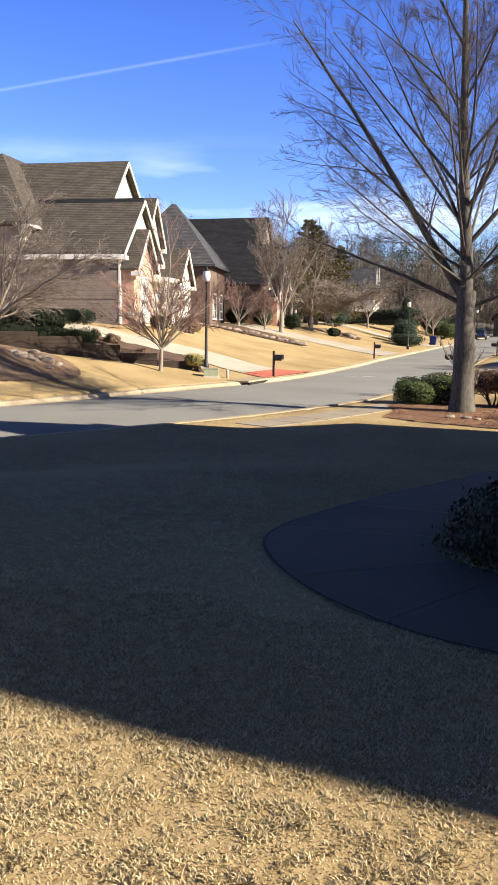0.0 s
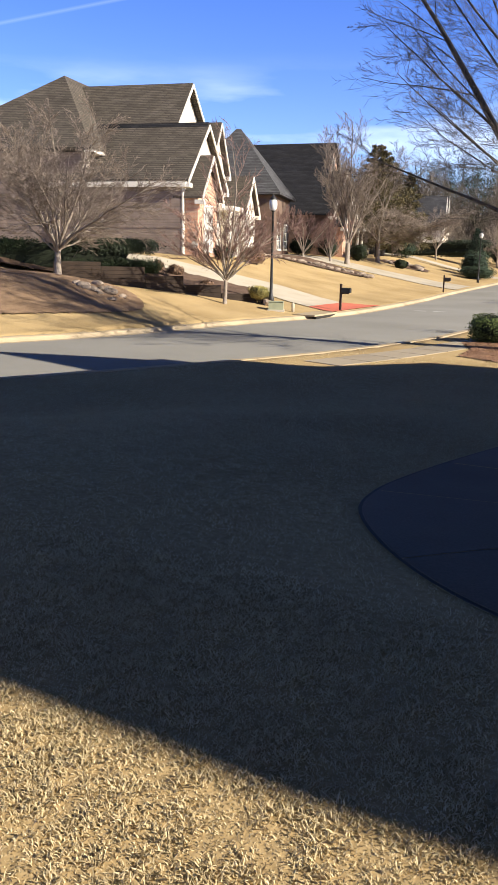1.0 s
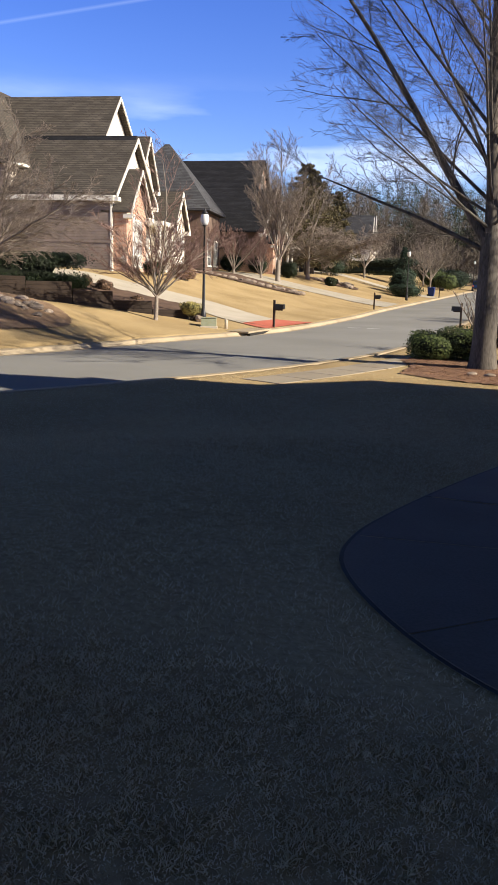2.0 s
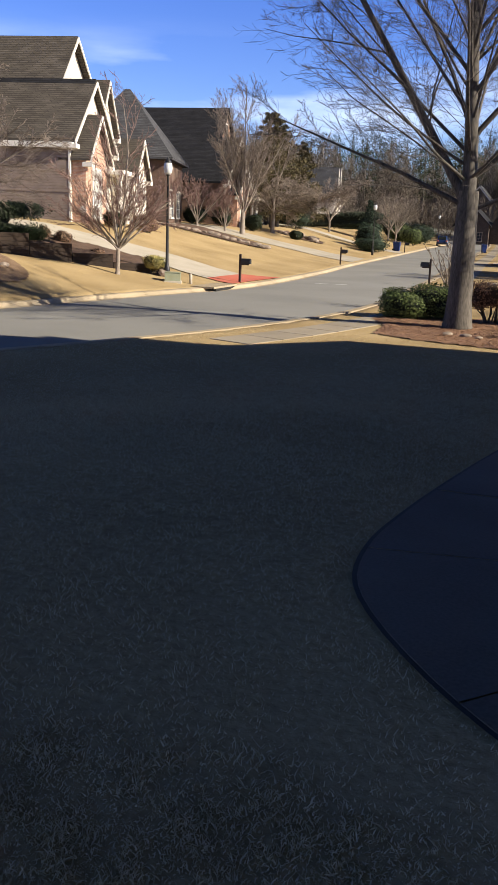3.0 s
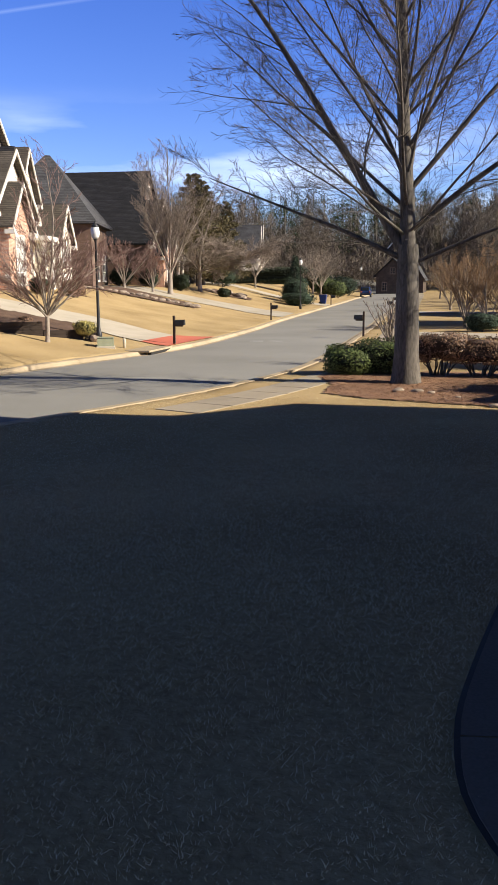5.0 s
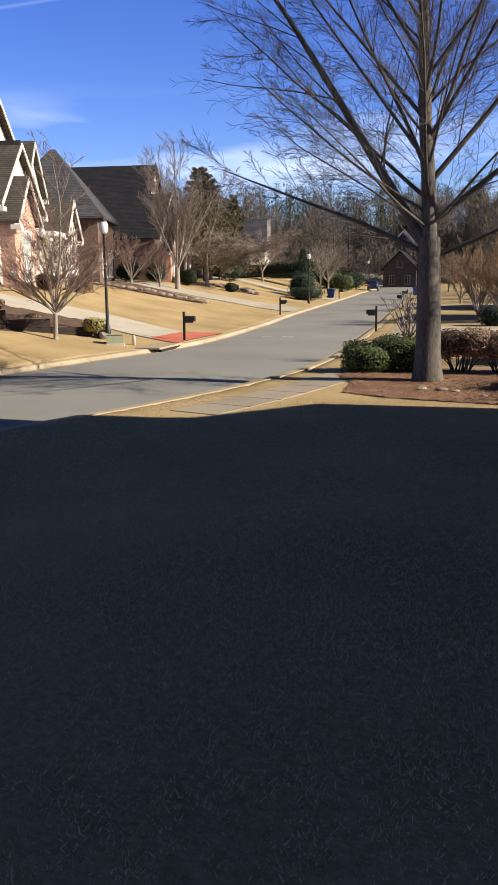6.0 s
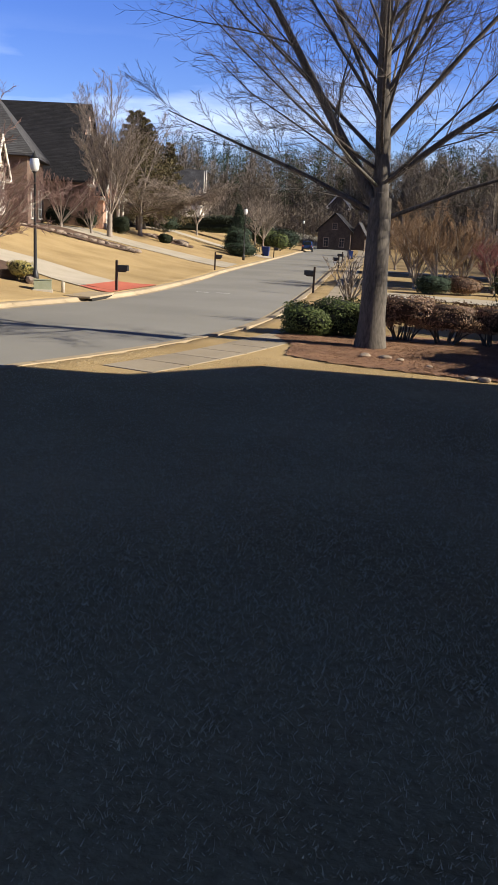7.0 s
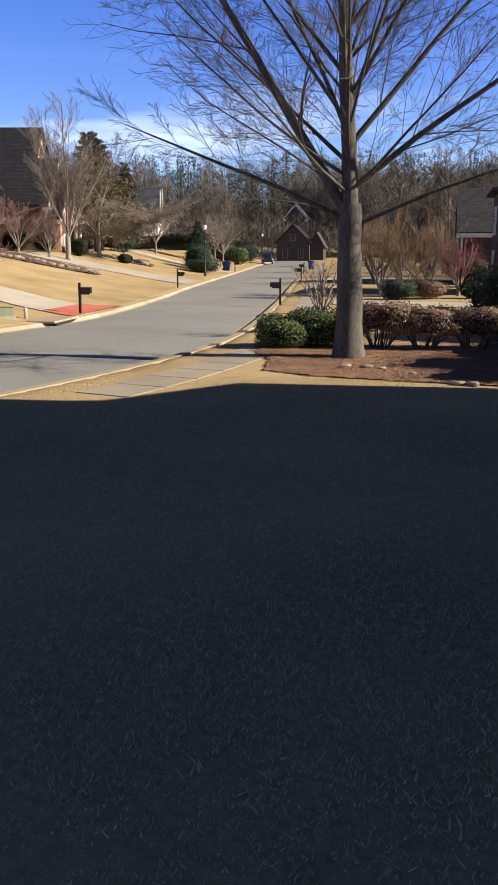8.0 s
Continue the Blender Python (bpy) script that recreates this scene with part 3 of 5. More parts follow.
def flat_strip(name, A, B, z0, material, across=4, crown=0.0):
    u = np.linspace(0, 1, across + 1)
    P = A[:, None, :] * (1 - u)[None, :, None] + B[:, None, :] * u[None, :, None]
    z = np.broadcast_to((z0 + rise(P[..., 1].mean(1)))[:, None] + crown * (1 - (2 * u - 1) ** 2)[None, :], P.shape[:2])
    V = np.concatenate((P, z[..., None]), -1).reshape(-1, 3)
    idx = np.arange(len(A) * (across + 1)).reshape(len(A), across + 1)
    F = np.stack((idx[:-1, :-1], idx[:-1, 1:], idx[1:, 1:], idx[1:, :-1]), -1).reshape(-1, 4)
    return fast_mesh(name, V, F, material, True)


road = tagged(new("road", flat_strip("road", _L, _R, ROAD_Z, M_ASPHALT, 6, 0.05)), "pale grey worn asphalt residential street", "road", kind="structure")


def kerb(name, line, side, label):
    """A rolled concrete kerb in cast lengths; side is +1 where the verge lies to the right of the line."""
    base = tagged(new(name), label, "kerb", kind="structure")
    pts = even_line(line, 0.75)
    far = [i for i in range(0, len(pts) - 5, 4)]
    prof = [(-0.34, 0.004), (-0.06, 0.012), (0.0, 0.06), (0.05, 0.125), (0.12, 0.15), (0.36, 0.155), (0.36, -0.1)]
    def run(i0, i1, shrink):
        seg = pts[i0:i1 + 1].copy()
        t = np.gradient(seg, axis=0)
        t /= np.linalg.norm(t, axis=1)[:, None]
        nrm = np.stack((t[:, 1], -t[:, 0]), -1) * side
        seg[0] += t[0] * shrink
        seg[-1] -= t[-1] * shrink
        V, F = [], []
        for p, q in zip(seg, nrm):
            for o, z in prof:
                V.append((p[0] + q[0] * o, p[1] + q[1] * o, ROAD_Z + float(rise(p[1])) + z))
        k = len(prof)
        for a in range(len(seg) - 1):
            for b in range(k - 1):
                f = (a * k + b, a * k + b + 1, (a + 1) * k + b + 1, (a + 1) * k + b)
                F.append(f if side < 0 else f[::-1])
        return mesh_of("kerb_stone", V, F, M_KERB)
    for i in far:
        if pts[i][1] > 190 or pts[i][1] < -8:
            continue
        part("kerb_stone", run(i, i + 4, 0.008), M_KERB, base)
    return base


kerb("kerb_far_side", LEFT_LINE, -1, "pale rolled concrete kerb along the street")
kerb("kerb_yard_side", RIGHT_LINE, 1, "sunlit rolled concrete kerb beside the verge")

# the sidewalk in cast slabs along the yard side
sidewalk = tagged(new("sidewalk"), "pale concrete sidewalk in square slabs beside the verge", "sidewalk", kind="structure")
_A = even_line(offset_line(RIGHT_LINE, 1.25), 1.2)
for i in range(len(_A) - 1):
    if not (19.0 < _A[i][1] < 168):
        continue
    p, q = _A[i], _A[i + 1]
    t = (q - p) / np.linalg.norm(q - p)
    nr = np.array((t[1], -t[0]))
    c = [p + t * 0.012, q - t * 0.012, q - t * 0.012 + nr * 1.15, p + t * 0.012 + nr * 1.15]
    z = [ground_z(*v) + 0.016 for v in c]
    V = [(*v, h) for v, h in zip(c, z)] + [(*v, h - 0.1) for v, h in zip(c, z)]
    part("slab", mesh_of("slab", V, [(3, 2, 1, 0), (0, 1, 5, 4), (1, 2, 6, 5), (2, 3, 7, 6), (3, 0, 4, 7)], M_SIDEWALK), M_SIDEWALK, sidewalk)

# the curved front walk across the lawn, cast in panels
WALK_OUT = np.array(smooth_line([(6, 4.0), (3.2, 3.98), (1.5, 4.06), (0.8, 4.28), (0.2, 4.72), (-0.3, 5.4), (-0.43, 6.0), (-0.38, 6.8), (-0.2, 8.3), (0, 10), (0.15, 12.4)], 5))
WALK_IN = np.array(smooth_line([(6, 5.25), (3.2, 5.25), (1.75, 5.32), (1.3, 5.42), (0.98, 5.62), (0.78, 5.9), (0.72, 6.25), (0.75, 6.9), (0.95, 8.3), (1.2, 10), (1.4, 12.4)], 5))
front_walk = tagged(new("front_walk"), "curving grey concrete front walk set into the lawn", "walkway", kind="structure")
for a, b in ((0, 7), (7, 14), (14, 20), (20, 30), (30, 37), (37, 43), (43, 50)):
    n = b - a
    O, I = WALK_OUT[a:b + 1].copy(), WALK_IN[a:b + 1].copy()
    O[0] += (O[1] - O[0]) * 0.06; I[0] += (I[1] - I[0]) * 0.06
    V, F = [], []
    for o, i in zip(O, I):
        for k in range(4):
            p = o + (i - o) * k / 3
            V.append((p[0], p[1], ground_z(*p) + 0.022))
    for o, i in zip(O, I):
        for p in (o, i):
            V.append((p[0], p[1], ground_z(*p) - 0.12))
    for j in range(n):
        for k in range(3):
            F.append((j * 4 + k, j * 4 + 4 + k, j * 4 + 5 + k, j * 4 + 1 + k))
        w = (n + 1) * 4
        F.append((j * 4, w + j * 2, w + j * 2 + 2, j * 4 + 4))
        F.append((j * 4 + 3, j * 4 + 7, w + j * 2 + 3, w + j * 2 + 1))
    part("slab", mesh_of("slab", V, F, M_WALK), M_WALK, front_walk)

# a thin dark strip draws the recess shade where lawn meets walk
_o = WALK_OUT[3:]
_t = np.gradient(_o, axis=0)
_t /= np.linalg.norm(_t, axis=1)[:, None]
tagged(new("walk_edge", strip("walk_edge", _o + np.stack((-_t[:, 1], _t[:, 0]), -1) * 0.024, _o, 0.018, M_RECESS, 1)), "dark cut soil edge between lawn and walk", "lawn edge", kind="structure")

# driveways and aprons on the far side
def drive(name, near, far, label, material, lift=0.035):
    a, b = np.array(smooth_line(near, 8)), np.array(smooth_line(far, 8))
    return tagged(new(name, strip(name, a, b, lift, material, 8)), label, "driveway", kind="structure")


drive("driveway_first_house", [(-15.9, 37.6), (-18.8, 38.6), (-22, 38.2), (-25, 37.2), (-31, 33)], [(-16.1, 42.2), (-18.8, 43.2), (-22, 43.4), (-26, 41.2), (-33.5, 37)],
      "pale concrete driveway climbing to the house", M_CONCRETE)
drive("apron_first_house", [(-14.35, 37.0), (-15.9, 37.6)], [(-14.6, 44.0), (-16.1, 42.2)], "red coloured concrete driveway apron at the street", M_RED)
drive("driveway_second_house", [(-17.4, 68.5), (-21, 69), (-25, 67.8), (-30, 65), (-36, 61)], [(-18.2, 76), (-21.5, 75.5), (-26, 73.5), (-31, 70.5), (-38, 66)],
      "long pale concrete driveway climbing the bank", M_CONCRETE)
drive("driveway_third_house", [(-19.6, 96), (-24, 98), (-30, 100), (-40, 101)], [(-20.2, 101.5), (-24.5, 102), (-30.5, 104), (-41, 105)], "pale concrete driveway between hedges", M_CONCRETE)
drive("driveway_own_side", [(-4.8, 47), (2, 45.3), (12, 45)], [(-5, 51), (2, 49.5), (12, 49)], "pale concrete driveway crossing the lawn", M_CONCRETE)
drive("driveway_own_side_far", [(-7.6, 78), (0, 77), (14, 77)], [(-7.9, 82), (0, 81), (14, 81)], "pale concrete driveway crossing the lawn", M_CONCRETE)

# the woods' floor of fallen leaves
M_LEAFLITTER = mat("fallen_leaf_litter", (0.06, 0.04, 0.026), (0.13, 0.09, 0.06), 0.3, 0.95, 0.05, fine=4)
for name, poly in (("forest_floor_ahead", [(-170, 186), (-48, 150), (-46, 184), (-34, 196), (-30, 214), (-8, 214), (-4, 186), (10, 120), (110, 120), (140, 420), (-170, 420)]),
                   ("forest_floor_aside", [(-110, 55), (-47, 60), (-43, 88), (-47, 150), (-170, 186), (-170, 55)])):
    tagged(new(name, patch(name, poly, 0.12, M_LEAFLITTER, 4.0, 0.05, 12)), "brown leaf litter under the bare forest", "forest floor", kind="structure")

# beds
tree_bed = [(-4.5, 22.9), (-3.4, 22.2), (-1.6, 21.75), (-0.1, 21.5), (1.3, 21.35), (1.9, 21.8), (3, 22.6), (6, 23.4), (6, 30), (2, 29.5), (-2.5, 28.6), (-5.2, 28.4), (-5.4, 26.5), (-4.6, 24.6)]
tagged(new("mulch_bed", patch("mulch_bed", tree_bed, 0.01, M_MULCH, 0.1, 0.03, 3)), "reddish bark mulch bed round the large tree", "flower bed", kind="structure")
wall_bed = [(-29, 26.5), (-24.4, 29.6), (-21.5, 32.1), (-19, 34.5), (-17.3, 36.1), (-18.6, 37.9), (-22, 37.6), (-24.8, 36.6), (-31, 32.6)]
tagged(new("planting_bed", patch("planting_bed", wall_bed, 0.2, M_BED, 0.3, 0.05, 4)), "dark mulched planting bed behind a low timber wall", "flower bed", kind="structure")
mound_bed = [(-21.5 + 3.9 * math.cos(a) * (1 + 0.1 * math.sin(3 * a)), 24.6 + 4.6 * math.sin(a)) for a in np.linspace(0, 6.28, 30)[:-1]]
tagged(new("mound_bed", patch("mound_bed", mound_bed, 0.03, M_STRAW, 0.1, 0.04, 5)), "brown mulched mound round a spreading tree", "flower bed", kind="structure")
h2_bed = [(-31, 58.5), (-27, 60.2), (-22.5, 63), (-23.5, 66), (-30, 65.5), (-35, 62)]
tagged(new("bank_bed", patch("bank_bed", h2_bed, 0.05, M_BED, 0.3, 0.05, 6)), "dark mulched bed edged with pale stones", "flower bed", kind="structure")
rock_bed = [(-30, 83), (-27, 82.5), (-24.6, 83.6), (-25.5, 87), (-30, 88)]
tagged(new("rock_bed", patch("rock_bed", rock_bed, 0.05, M_BED, 0.3, 0.05, 7)), "dark bed with scattered pale rocks", "flower bed", kind="structure")


# ---------- houses ----------
def gable_roof(parent, x0, x1, y0, y1, eave, top, material, over=0.4, label="", thick=0.16, mid=None):
    """Two slabs that meet in a ridge along x."""
    m = (y0 + y1) / 2 if mid is None else mid
    sl0, sl1 = (top - eave) / (m - y0), (top - eave) / (y1 - m)
    prof = [(y0 - over, eave - over * sl0), (m, top), (y1 + over, eave - over * sl1), (y1 + over, eave - over * sl1 + thick), (m, top + thick * 1.25),
            (y0 - over, eave - over * sl0 + thick)]
    return part("roof", prism(prof, x0 - over, x1 + over), material, parent, label)


def gable_walls(parent, x0, x1, y0, y1, base, eave, top, material, label="", mid=None):
    m = (y0 + y1) / 2 if mid is None else mid
    return part("wall", prism([(y0, base), (y1, base), (y1, eave), (m, top - 0.02), (y0, eave)], x0, x1), material, parent, label)


def rake_boards(parent, x, y0, y1, eave, top, over=0.4, wide=0.2, mid=None):
    """White boards along the two slopes of a gable, with short returns at the eaves."""
    m = (y0 + y1) / 2 if mid is None else mid
    for a, e0 in ((y0, -1), (y1, 1)):
        sl = (top - eave) / abs(m - a)
        end = a + e0 * (over + 0.04)
        ez = eave - (over + 0.04) * sl
        bm = prism([(end, ez - wide * 0.7), (end, ez + 0.1), (m, top + 0.14), (m, top + 0.14 - wide * 1.2)], x, x + 0.07)
        part("rake_board", bm, M_WHITE, parent, "white painted rake board")
        part("eave_return", boxes((x - 0.5, x + 0.1, min(end, end - e0 * 0.75), max(end, end - e0 * 0.75), ez - 0.3, ez - 0.04), bevel=0.02), M_WHITE, parent, "white boxed eave return")


def hip_roof(parent, x0, x1, y0, y1, eave, top, rx0, rx1, ry, material, over=0.4, label=""):
    bm = bmesh.new()
    c = [(x0 - over, y0 - over), (x1 + over, y0 - over), (x1 + over, y1 + over), (x0 - over, y1 + over)]
    lo = [bm.verts.new((*p, eave - 0.3)) for p in c]
    hi = [bm.verts.new((*p, eave - 0.12)) for p in c]
    r0, r1 = bm.verts.new((rx0, ry, top)), bm.verts.new((rx1, ry, top))
    bm.faces.new(lo[::-1])
    for i in range(4):
        bm.faces.new((lo[i], lo[(i + 1) % 4], hi[(i + 1) % 4], hi[i]))
    bm.faces.new((hi[0], hi[1], r1, r0))
    bm.faces.new((hi[1], hi[2], r1))
    bm.faces.new((hi[2], hi[3], r0, r1))
    bm.faces.new((hi[3], hi[0], r0))
    return part("roof", bm, material, parent, label)


def hip_roof_deep(parent, x0, x1, y0, y1, eave, top, rx, ry0, ry1, material, over=0.4, label=""):
    """A hipped roof whose ridge runs along y."""
    bm = bmesh.new()
    c = [(x0 - over, y0 - over), (x1 + over, y0 - over), (x1 + over, y1 + over), (x0 - over, y1 + over)]
    lo = [bm.verts.new((*p, eave - 0.3)) for p in c]
    hi = [bm.verts.new((*p, eave - 0.12)) for p in c]
    r0, r1 = bm.verts.new((rx, ry0, top)), bm.verts.new((rx, ry1, top))
    bm.faces.new(lo[::-1])
    for i in range(4):
        bm.faces.new((lo[i], lo[(i + 1) % 4], hi[(i + 1) % 4], hi[i]))
    bm.faces.new((hi[0], hi[1], r0))
    bm.faces.new((hi[1], hi[2], r1, r0))
    bm.faces.new((hi[2], hi[3], r1))
    bm.faces.new((hi[3], hi[0], r0, r1))
    return part("roof", bm, material, parent, label)


def window_x(parent, x, y0, y1, z0, z1, cols=2, rows=3, label="white framed window", frame_w=0.12, blind=None, trim=None):
    """A window in a wall that faces +x: casing, sill, muntins and panes."""
    w = part("window", boxes((x - 0.06, x + 0.03, y0, y1, z0, z1)), blind or M_PANE, parent, label)
    part("frame", boxes((x, x + 0.08, y0 - frame_w, y0, z0 - 0.04, z1 + frame_w), (x, x + 0.08, y1, y1 + frame_w, z0 - 0.04, z1 + frame_w),
                        (x, x + 0.083, y0, y1, z1, z1 + frame_w), bevel=0.01), trim or M_WHITE, w)
    part("sill", boxes((x, x + 0.13, y0 - frame_w - 0.04, y1 + frame_w + 0.04, z0 - 0.14, z0), bevel=0.01), trim or M_WHITE, w)
    for k in range(1, cols):
        y = y0 + (y1 - y0) * k / cols
        part("muntin", boxes((x + 0.03, x + 0.055, y - 0.03, y + 0.03, z0, z1)), trim or M_WHITE, w)
    for k in range(1, rows):
        z = z0 + (z1 - z0) * k / rows
        part("muntin", boxes((x + 0.03, x + 0.052, y0, y1, z - 0.025, z + 0.025)), trim or M_WHITE, w)
    return w


def window_y(parent, y, x0, x1, z0, z1, label="white framed window"):
    """A window in a wall that faces -y."""
    w = part("window", boxes((x0, x1, y - 0.03, y + 0.06, z0, z1)), M_PANE, parent, label)
    part("frame", boxes((x0 - 0.1, x0, y - 0.08, y, z0 - 0.04, z1 + 0.1), (x1, x1 + 0.1, y - 0.08, y, z0 - 0.04, z1 + 0.1), (x0, x1, y - 0.083, y, z1, z1 + 0.1), bevel=0.01), M_WHITE, w)
    part("sill", boxes((x0 - 0.14, x1 + 0.14, y - 0.13, y, z0 - 0.12, z0), bevel=0.01), M_WHITE, w)
    part("muntin", boxes(((x0 + x1) / 2 - 0.03, (x0 + x1) / 2 + 0.03, y - 0.055, y - 0.03, z0, z1)), M_WHITE, w)
    part("muntin", boxes((x0, x1, y - 0.052, y - 0.03, (z0 + z1) / 2 - 0.03, (z0 + z1) / 2 + 0.03)), M_WHITE, w)
    return w


def framed(c, u, z):
    """A house's own axes: x along u, y to its left."""
    return Matrix.Translation((c[0], c[1], z)) @ Matrix.Rotation(math.atan2(u[1], u[0]), 4, "Z")


# first house: taupe side, salmon brick and cream gables to the street
house = thing("house", framed((-28.6, 45.7), (0.968, 0.25), 1.3) @ Matrix.Diagonal((1, 0.76, 1, 1)), "large two-storey house with taupe side, brick bay and brown shingle roofs", "house", "houses along the far side")
gable_walls(house, -9, 0, 0, 10.6, -1.2, 5.0, 8.35, M_SIDING, "taupe lap siding wall")
gable_roof(house, -9.2, 0.05, 0, 10.6, 4.95, 8.45, M_ROOF, 0.42, "brown-grey shingle roof", mid=5.2)
part("ridge_cap", prism([(4.9, 8.45), (5.2, 8.75), (5.5, 8.45), (5.2, 8.57)], -7.4, 0.4), M_DARKROOF, house, "dark ridge cap")
part("gable_face", prism([(0.02, -1.2), (10.58, -1.2), (10.58, 4.9), (5.2, 8.35), (0.02, 4.9)], 0.003, 0.05), M_CREAM, house, "cream siding street gable")
rake_boards(house, 0.47, 0, 10.6, 4.95, 8.45, 0.42, mid=5.2)
part("fascia", boxes((-9, 0.3, -0.5, -0.42, 4.36, 4.68), bevel=0.01), M_WHITE, house, "cream painted eave fascia")
part("band_board", boxes((-9, 0, -0.05, 0, 1.9, 2.1)), M_SIDING, house)
part("corner_board", boxes((-0.06, 0.06, -0.04, 0.06, -1.2, 4.7), bevel=0.01), M_WHITE, house, "white corner board and downpipe")
gable_walls(house, -11, -2.3, 5.2, 15.1, 2, 8.3, 11.6, M_CREAM, "cream siding upper wall", mid=9.7)
gable_roof(house, -11, -2.25, 5.2, 15.1, 8.3, 11.65, M_ROOF, 0.42, "brown-grey upper shingle roof", mid=9.7)
rake_boards(house, -1.83, 5.2, 15.1, 8.3, 11.65, 0.42, mid=9.7)
part("wall", boxes((-19, -6.6, 0.25, 19, -1.5, 6.55)), M_SIDING, house, "taupe siding wing wall")
part("gable_face", boxes((-6.6, -6.53, 0.2, 3.5, 4.0, 6.5)), M_CREAM, house, "cream siding above the lower roof")
hip_roof_deep(house, -19, -6.5, 0.2, 19, 6.9, 12.2, -10.5, 7.0, 15.5, M_ROOF, 0.5, "brown-grey hipped shingle roof")
part("eave_return", boxes((-6.5, -5.9, -0.3, 2.6, 6.45, 6.62), bevel=0.02), M_WHITE, house, "white boxed eave")
gable_walls(house, -4, -0.2, 7.6, 12.6, 0, 6.3, 9.0, M_CREAM)
gable_roof(house, -4, -0.18, 7.6, 12.6, 6.3, 9.1, M_ROOF, 0.35)
rake_boards(house, 0.18, 7.6, 12.6, 6.3, 9.1, 0.35)
gable_walls(house, 0, 0.9, 0.35, 5.7, -1.3, 4.0, 6.2, M_BRICK, "salmon brick bay")
gable_roof(house, -0.3, 0.92, 0.35, 5.7, 4.0, 6.3, M_ROOF, 0.35)
rake_boards(house, 1.28, 0.35, 5.7, 4.0, 6.3, 0.35)
window_x(house, 0.9, 1.9, 4.1, 0.55, 3.3, 3, 4, "tall white muntined window", blind=M_BLIND)
window_x(house, 0.05, 2.5, 3.7, 5.2, 6.5, 2, 3, "small white attic window", blind=M_BLIND)
window_x(house, 0.06, 8.0, 9.8, 0.6, 3.4, 2, 4, blind=M_BLIND)
part("porch_column", lathe([(0.26, -1.3), (0.26, -1.1), (0.19, -1.0), (0.17, 3.0), (0.26, 3.1), (0.26, 3.3)], 14, (1.2, 8.3, 0)), M_WHITE, house, "white porch column")
part("porch_column", lathe([(0.26, -1.3), (0.26, -1.1), (0.19, -1.0), (0.17, 3.0), (0.26, 3.1), (0.26, 3.3)], 14, (1.2, 10.6, 0)), M_WHITE, house, "white porch column")
part("porch_roof", boxes((0, 1.6, 7.7, 11.4, 3.3, 3.6), bevel=0.03), M_WHITE, house, "white porch entablature")
gable_walls(house, -5, 1.4, 11.9, 16.5, -1.3, 3.6, 5.7, M_CREAM, "cream garage gable")
gable_roof(house, -5, 1.42, 11.9, 16.5, 3.6, 5.8, M_ROOF, 0.3)
rake_boards(house, 1.72, 11.9, 16.5, 3.6, 5.8, 0.3, 0.3)
window_x(house, 1.4, 12.6, 13.9, 1.9, 3.0, 2, 1, blind=M_BLIND)
window_x(house, 1.4, 14.5, 15.8, 1.9, 3.0, 2, 1, blind=M_BLIND)
part("garage_door", boxes((1.4, 1.46, 12.7, 15.7, -1.2, 1.4), bevel=0.01), M_WHITE, house, "white garage door")

# hipped grey roof between the two
hip_house = thing("house", framed((-30.9, 62.4), (0.95, 0.31), 1.6), "house with a steep weathered grey hipped roof", "house", "houses along the far side")
part("wall", boxes((-8, 0, 0, 8, -2, 5)), M_BROWNBRICK, hip_house, "brown brick wall")
hip_roof(hip_house, -8, 0, 0, 8, 5.1, 10.4, -4.1, -3.7, 4.0, M_GREYROOF, 0.5, "weathered grey shingle roof")
window_x(hip_house, 0, 1.5, 3, 0.6, 2.6)
window_x(hip_house, 0, 5, 6.5, 0.6, 2.6)

# second house: charcoal roofs, brick
second = thing("house", framed((-31.3, 74.4), (0.985, 0.17), 1.5), "brick house with steep charcoal shingle roofs", "house", "houses along the far side")
gable_walls(second, -10, 0, 0, 9.5, -1.5, 4.2, 8.0, M_BROWNBRICK, "brown brick wall")
gable_roof(second, -10, 0, 0, 9.5, 4.2, 8.1, M_DARKROOF, 0.4, "charcoal shingle roof")
rake_boards(second, 0.4, 0, 9.5, 4.2, 8.1)
gable_walls(second, -11, -2.1, 5.2, 11.6, 2, 7.9, 11.1, M_BRICK, "salmon brick upper gable")
gable_roof(second, -11, -2.1, 5.2, 11.6, 7.9, 11.2, M_DARKROOF, 0.35, "charcoal upper shingle roof")
window_x(second, -2.1, 7.9, 8.9, 8.4, 9.9, 2, 2, "narrow attic louvre window")
gable_walls(second, 0, 1.0, 1.0, 5.0, -1.5, 3.2, 5.2, M_BRICK)
gable_roof(second, -0.5, 1.0, 1.0, 5.0, 3.2, 5.3, M_DARKROOF, 0.3)
rake_boards(second, 1.3, 1.0, 5.0, 3.2, 5.3, 0.3)
window_x(second, 1.0, 2.2, 3.8, 0.2, 2.4, 2, 3, blind=M_BLIND)
for y in (5.6, 7.6):
    part("porch_column", lathe([(0.24, -1.5), (0.24, -1.2), (0.17, -1.1), (0.16, 2.4), (0.24, 2.5), (0.24, 2.7)], 12, (1.4, y, 0)), M_WHITE, second, "white porch column")
part("porch_roof", boxes((0, 1.8, 5.2, 8.0, 2.7, 3.0), bevel=0.03), M_WHITE, second, "white porch entablature")

# third house, deep among trees
third = thing("house", framed((-37, 128), (0.97, 0.2), 1.2), "grey house with white gable trim among trees", "house", "houses along the far side")
gable_walls(third, -9, 0, 0, 8, -2, 4.2, 7.6, M_BROWNBRICK)
gable_roof(third, -9, 0, 0, 8, 4.2, 7.7, M_GREYROOF, 0.4)
